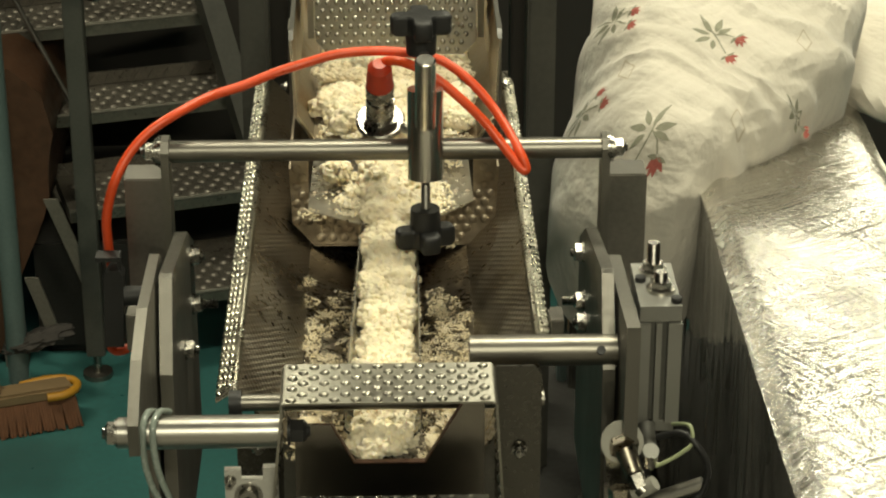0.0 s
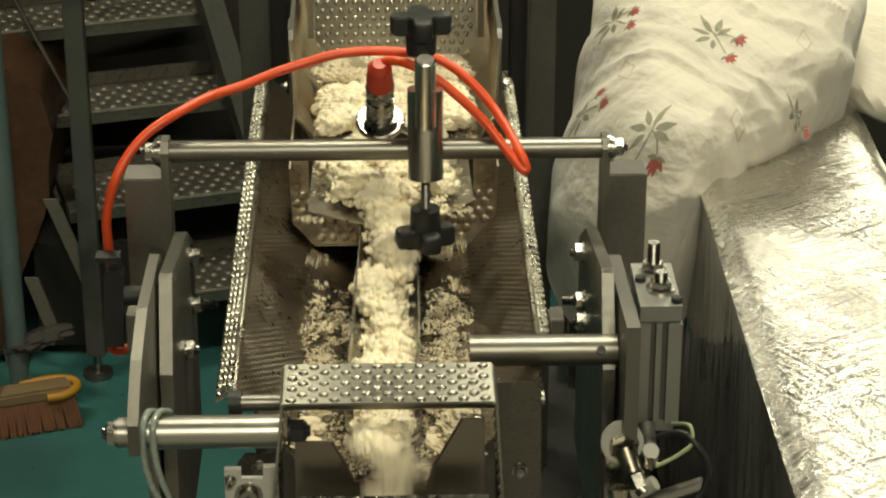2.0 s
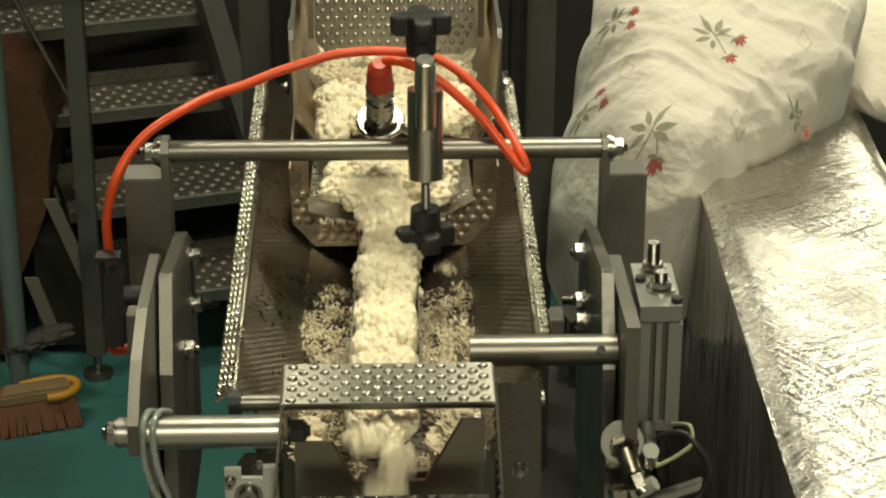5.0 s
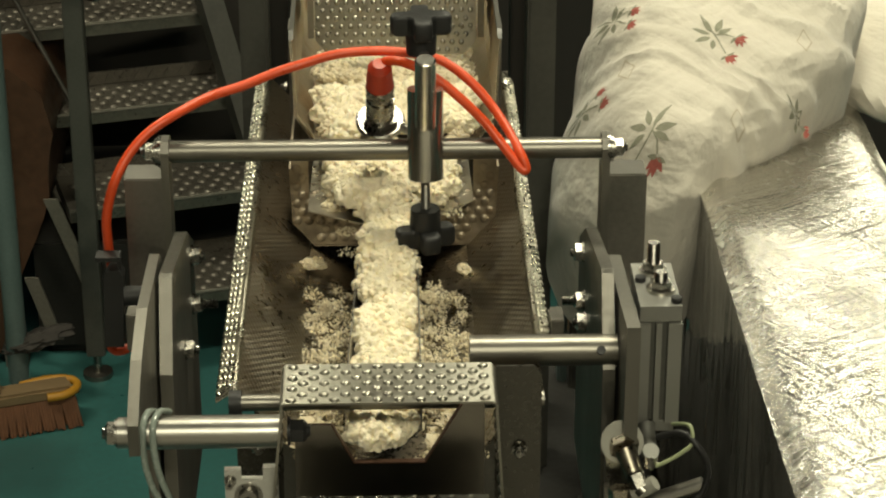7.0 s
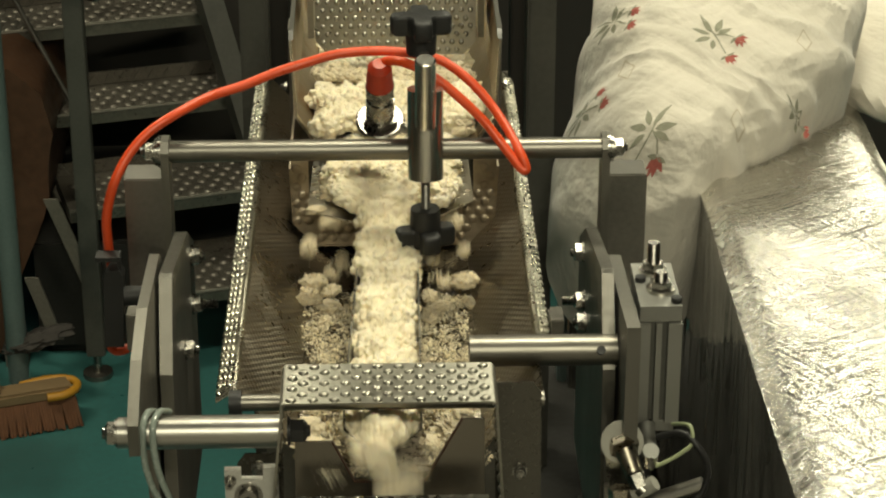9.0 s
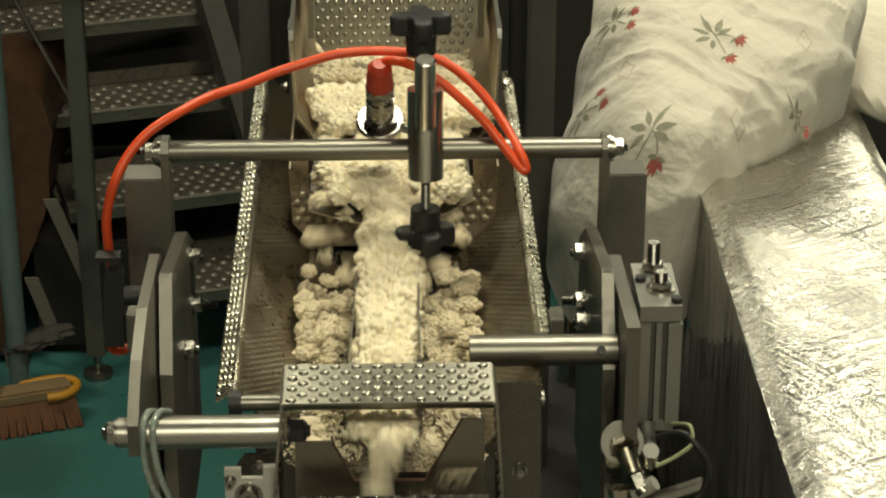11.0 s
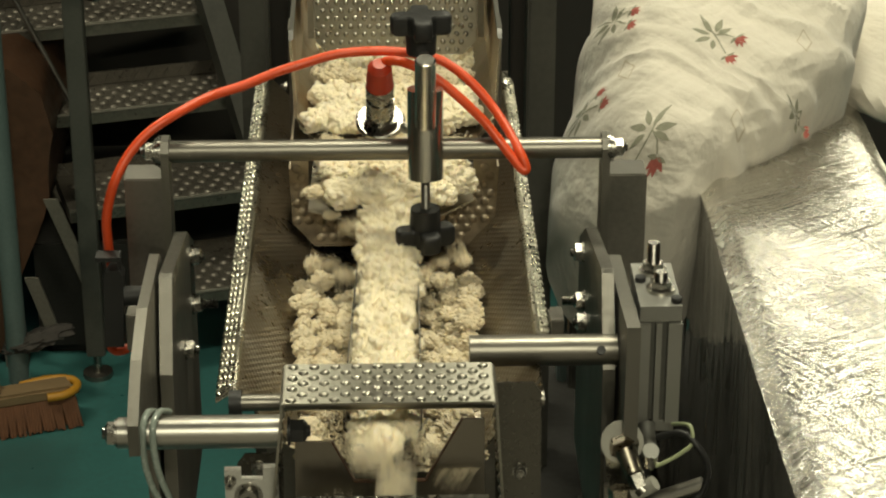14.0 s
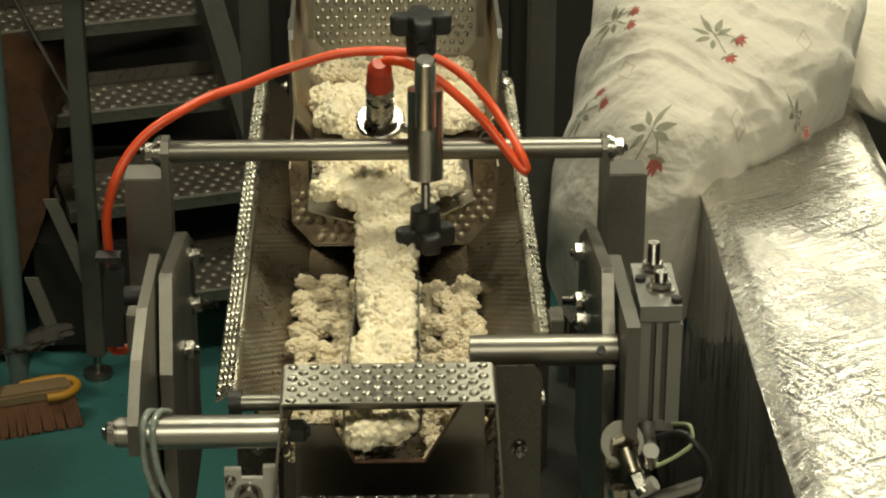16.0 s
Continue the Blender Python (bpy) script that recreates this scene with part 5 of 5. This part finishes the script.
def food():
    rnd = random.Random(3)
    q, k = 3.79, 0
    while q > -15.2:
        lane = ((k * 0.618) % 1) * 2 - 1
        row = (-1, 0.05, 1)[k % 3] * rnd.uniform(0.85, 1.1)
        early = min(1.0, max(0.0, (q + 1.2) / 3.0))
        sparse = -0.3 < q < 1.6 and abs(lane) > 0.35
        if -0.1 < q < 1.6 and 0.75 < abs(lane) and rnd.random() < 0.5:
            lane *= 0.7
        if q < -7:
            lane *= 1.12
        mesh = CRUMBS[k % 6] if sparse and rnd.random() < 0.85 else CURDS[k % 8]
        s = rnd.uniform(0.76, 1.04) if mesh in CURDS else rnd.uniform(0.7, 0.95)
        if mesh in CRUMBS or s < 0.89:
            ob = tagged(new("food_crumbs", mesh), "loose pale crumbs sliding down the feed tray", "food", "loose crumbs in the stream", "stuff")
        else:
            ob = tagged(new("food_clump", mesh), "pale cream crumbly food clump on the feeder", "food", "food clumps in the stream")
        ob.scale = (s, s, s)
        z = rnd.uniform(-0.003, 0.004) + 0.013 * (1 - early)
        wide = 1 - 0.12 * early if q > 1.6 else 1.0
        key_clump(ob, lambda v, l=lane, z=z, w=wide, r=row: stream(v, l, z, w, r), q, LIP, rnd.uniform(0, 6.28), rnd, 1.29 + rnd.uniform(0, 0.03))
        q -= 1 / 26
        k += 1
    for side in (-1, 1):
        q, k = 5.80, 0
        while q > -11.0:
            heavy = min(1.0, max(0.0, (-4.9 - q) / 2.0))
            q -= 0.060 + 0.03 * rnd.random() - 0.032 * heavy
            k += 1
            if heavy < 0.3 and rnd.random() < 0.35 - heavy:
                continue
            heap = rnd.random() < heavy or (heavy == 0 and q < -2.0 and rnd.random() < 0.05)
            mesh = HEAPS[(k * 3) % 5] if heap else GRAINS[k % 6]
            ob = tagged(new("food_crumbs", mesh), "loose tan crumbs spilled on the trough's side", "food", "spilled food crumbs", "stuff")
            s = rnd.uniform(0.36, 0.68) if heap else rnd.uniform(0.6, 0.95)
            ob.scale = (s, s, s * (0.85 if heap else 1))
            lane = (-0.8, 0.1, 1.0)[k % 3] + rnd.uniform(-0.25, 0.25)
            z = rnd.uniform(-0.001, 0.001) + (heavy * 0.020 * rnd.random() - 0.002 if heap else 0)
            key_clump(ob, lambda v, l=lane, z=z, sd=side: side_way(v, sd, l, z), q, 5.85, rnd.uniform(0, 6.28), rnd, 1.29 + rnd.uniform(0, 0.03))
        # fine crumbs that rain off the tray's edge all the time it runs
        q, k = -0.15, 0
        while q > -11.3:
            ob = tagged(new("falling_crumbs", FALLING[k % 5]), "fine pale crumbs raining off the feed tray", "food", "raining crumbs", "stuff")
            ob.scale = (1, 1, 1.6)
            lane = rnd.uniform(-1.0, 1.0)
            key_clump(ob, lambda v, l=lane, sd=side: side_way(v, sd, l, 0.0), q, 5.85, rnd.uniform(0, 6.28), rnd, 1.29 + rnd.uniform(0, 0.03))
            q -= 0.10 + 0.05 * rnd.random()
            k += 1


def mouth_clumps():
    """Lumps caught at the end of the channel."""
    rnd = random.Random(21)
    for k in range(32):
        u = (k % 4 - 1.5) / 1.5
        ob = tagged(new("mouth_clump", CURDS[k % 8]), "pale crumbly lump caught at the channel's end", "food", "lumps at the channel end", "stuff")
        s = rnd.uniform(0.38, 0.60)
        ob.scale = (s, s, s)
        ob.location, ob.rotation_euler = (-0.0042 + u * (0.012 + 0.0015 * min(3, k // 4)), 1.5635 + 0.012 * (k // 4) + rnd.uniform(-0.002, 0.002), 1.7575 + 0.006 * u * u + 0.0035 * min(3, k // 4)), (0.25, 0, rnd.uniform(0, 6))


mouth_clumps()


def stuck_food():
    """Tan crusts left in the hopper outlet under its gate."""
    rnd = random.Random(31)
    for k in range(26):
        x = -0.060 + 0.0055 * k + rnd.uniform(-0.003, 0.003)
        ob = tagged(new("stuck_food", HEAPS[k % 5]), "tan crust of old food stuck in the hopper outlet", "food", "stuck crusts", "stuff")
        s = rnd.uniform(0.5, 0.75)
        ob.scale = (s, s, s * 0.8)
        ob.location, ob.rotation_euler = (x, rnd.uniform(2.125, 2.172), 1.824 + 0.010 * abs(x - 0.012) / 0.07), (0, 0, rnd.uniform(0, 6))


stuck_food()


def food_bed():
    """The packed lower layer in the channel, on which the clumps ride."""
    bm, grid = bmesh.new(), []
    for j in range(161):
        f = j / 160
        y, half, mid = 1.5590 + 0.322 * f, 0.0190 - 0.002 * f, -0.0045 + 0.0067 * f
        row = []
        for i in range(33):
            u = i / 16 - 1
            x = mid + u * half
            low = 1.7588 + max(0.0, abs(u) - 0.60) * 0.018
            fall = min(1.0, j / 10) ** 0.5
            lump = 0.004 * abs(noise.noise((x * 150, y * 150, 3.0))) + 0.0025 * noise.noise((x * 420, y * 420, 7.0))
            row.append(bm.verts.new((x, y + 0.003 * noise.noise((x * 200, 2.0, 1.0)) * (j < 8), low + fall * (0.0065 * (1 - u * u * 0.5) + lump))))
        grid.append(row)
    for a, b in zip(grid, grid[1:]):
        for i in range(32):
            bm.faces.new((a[i], a[i + 1], b[i + 1], b[i]))
    tagged(part("food_bed", bm, FOOD, None, smooth=True), "packed layer of pale crumbs along the channel", "food", kind="stuff")


food_bed()


def settled_crumbs():
    """Fine crumbs that lie on the trough floor all the time."""
    rnd = random.Random(8)
    for k in range(70):
        side = -1 if k % 3 == 0 else 1
        far = k < 30
        x, y = rnd.uniform(0.036, 0.064), rnd.uniform(1.70, 1.86) if far else rnd.uniform(1.560, 1.72)
        ob = tagged(new("settled_crumbs", GRAINS[k % 6]), "fine tan crumbs scattered on the dark trough floor", "food", "settled crumbs", "stuff")
        s = rnd.uniform(0.35, 0.55) if far else rnd.uniform(0.6, 0.8)
        ob.scale = (s * 1.6, s * 1.6, s * 0.7)
        ob.location, ob.rotation_euler = (side * x, y, pan_floor(side * x) + 0.0015), (0, -side * 0.38, rnd.uniform(0, 6))


    # a thin carpet of crumbs near the mouth, thicker on one side
    for k in range(24):
        side = -1 if k % 4 == 0 else 1
        x, y = rnd.uniform(0.038, 0.066), rnd.uniform(1.565, 1.69)
        ob = tagged(new("settled_crumbs", HEAPS[k % 5]), "thin carpet of tan crumbs on the trough floor", "food", "settled crumbs", "stuff")
        s = rnd.uniform(0.55, 0.9)
        ob.scale = (s, s, 0.28)
        ob.location, ob.rotation_euler = (side * x, y, pan_floor(side * x) - 0.0012), (0, -side * 0.38, rnd.uniform(0, 6))


settled_crumbs()


def motions():
    shut, opened = pose(*PIVOT), pose(0, 1.49, 1.793, -9)
    rows = [(0.0, shut)]
    for a, b in ((0.50, 0.72), (8.36, 8.52), (13.34, 13.50)):
        c, d = {0.50: (6.10, 6.30), 8.36: (11.36, 11.54), 13.34: (14.98, 15.20)}[a]
        rows += [(a, shut), (b, opened), (c, opened), (d, shut)]
    walk(GATE, rows + [(16.0, shut)])
    food()


motions()
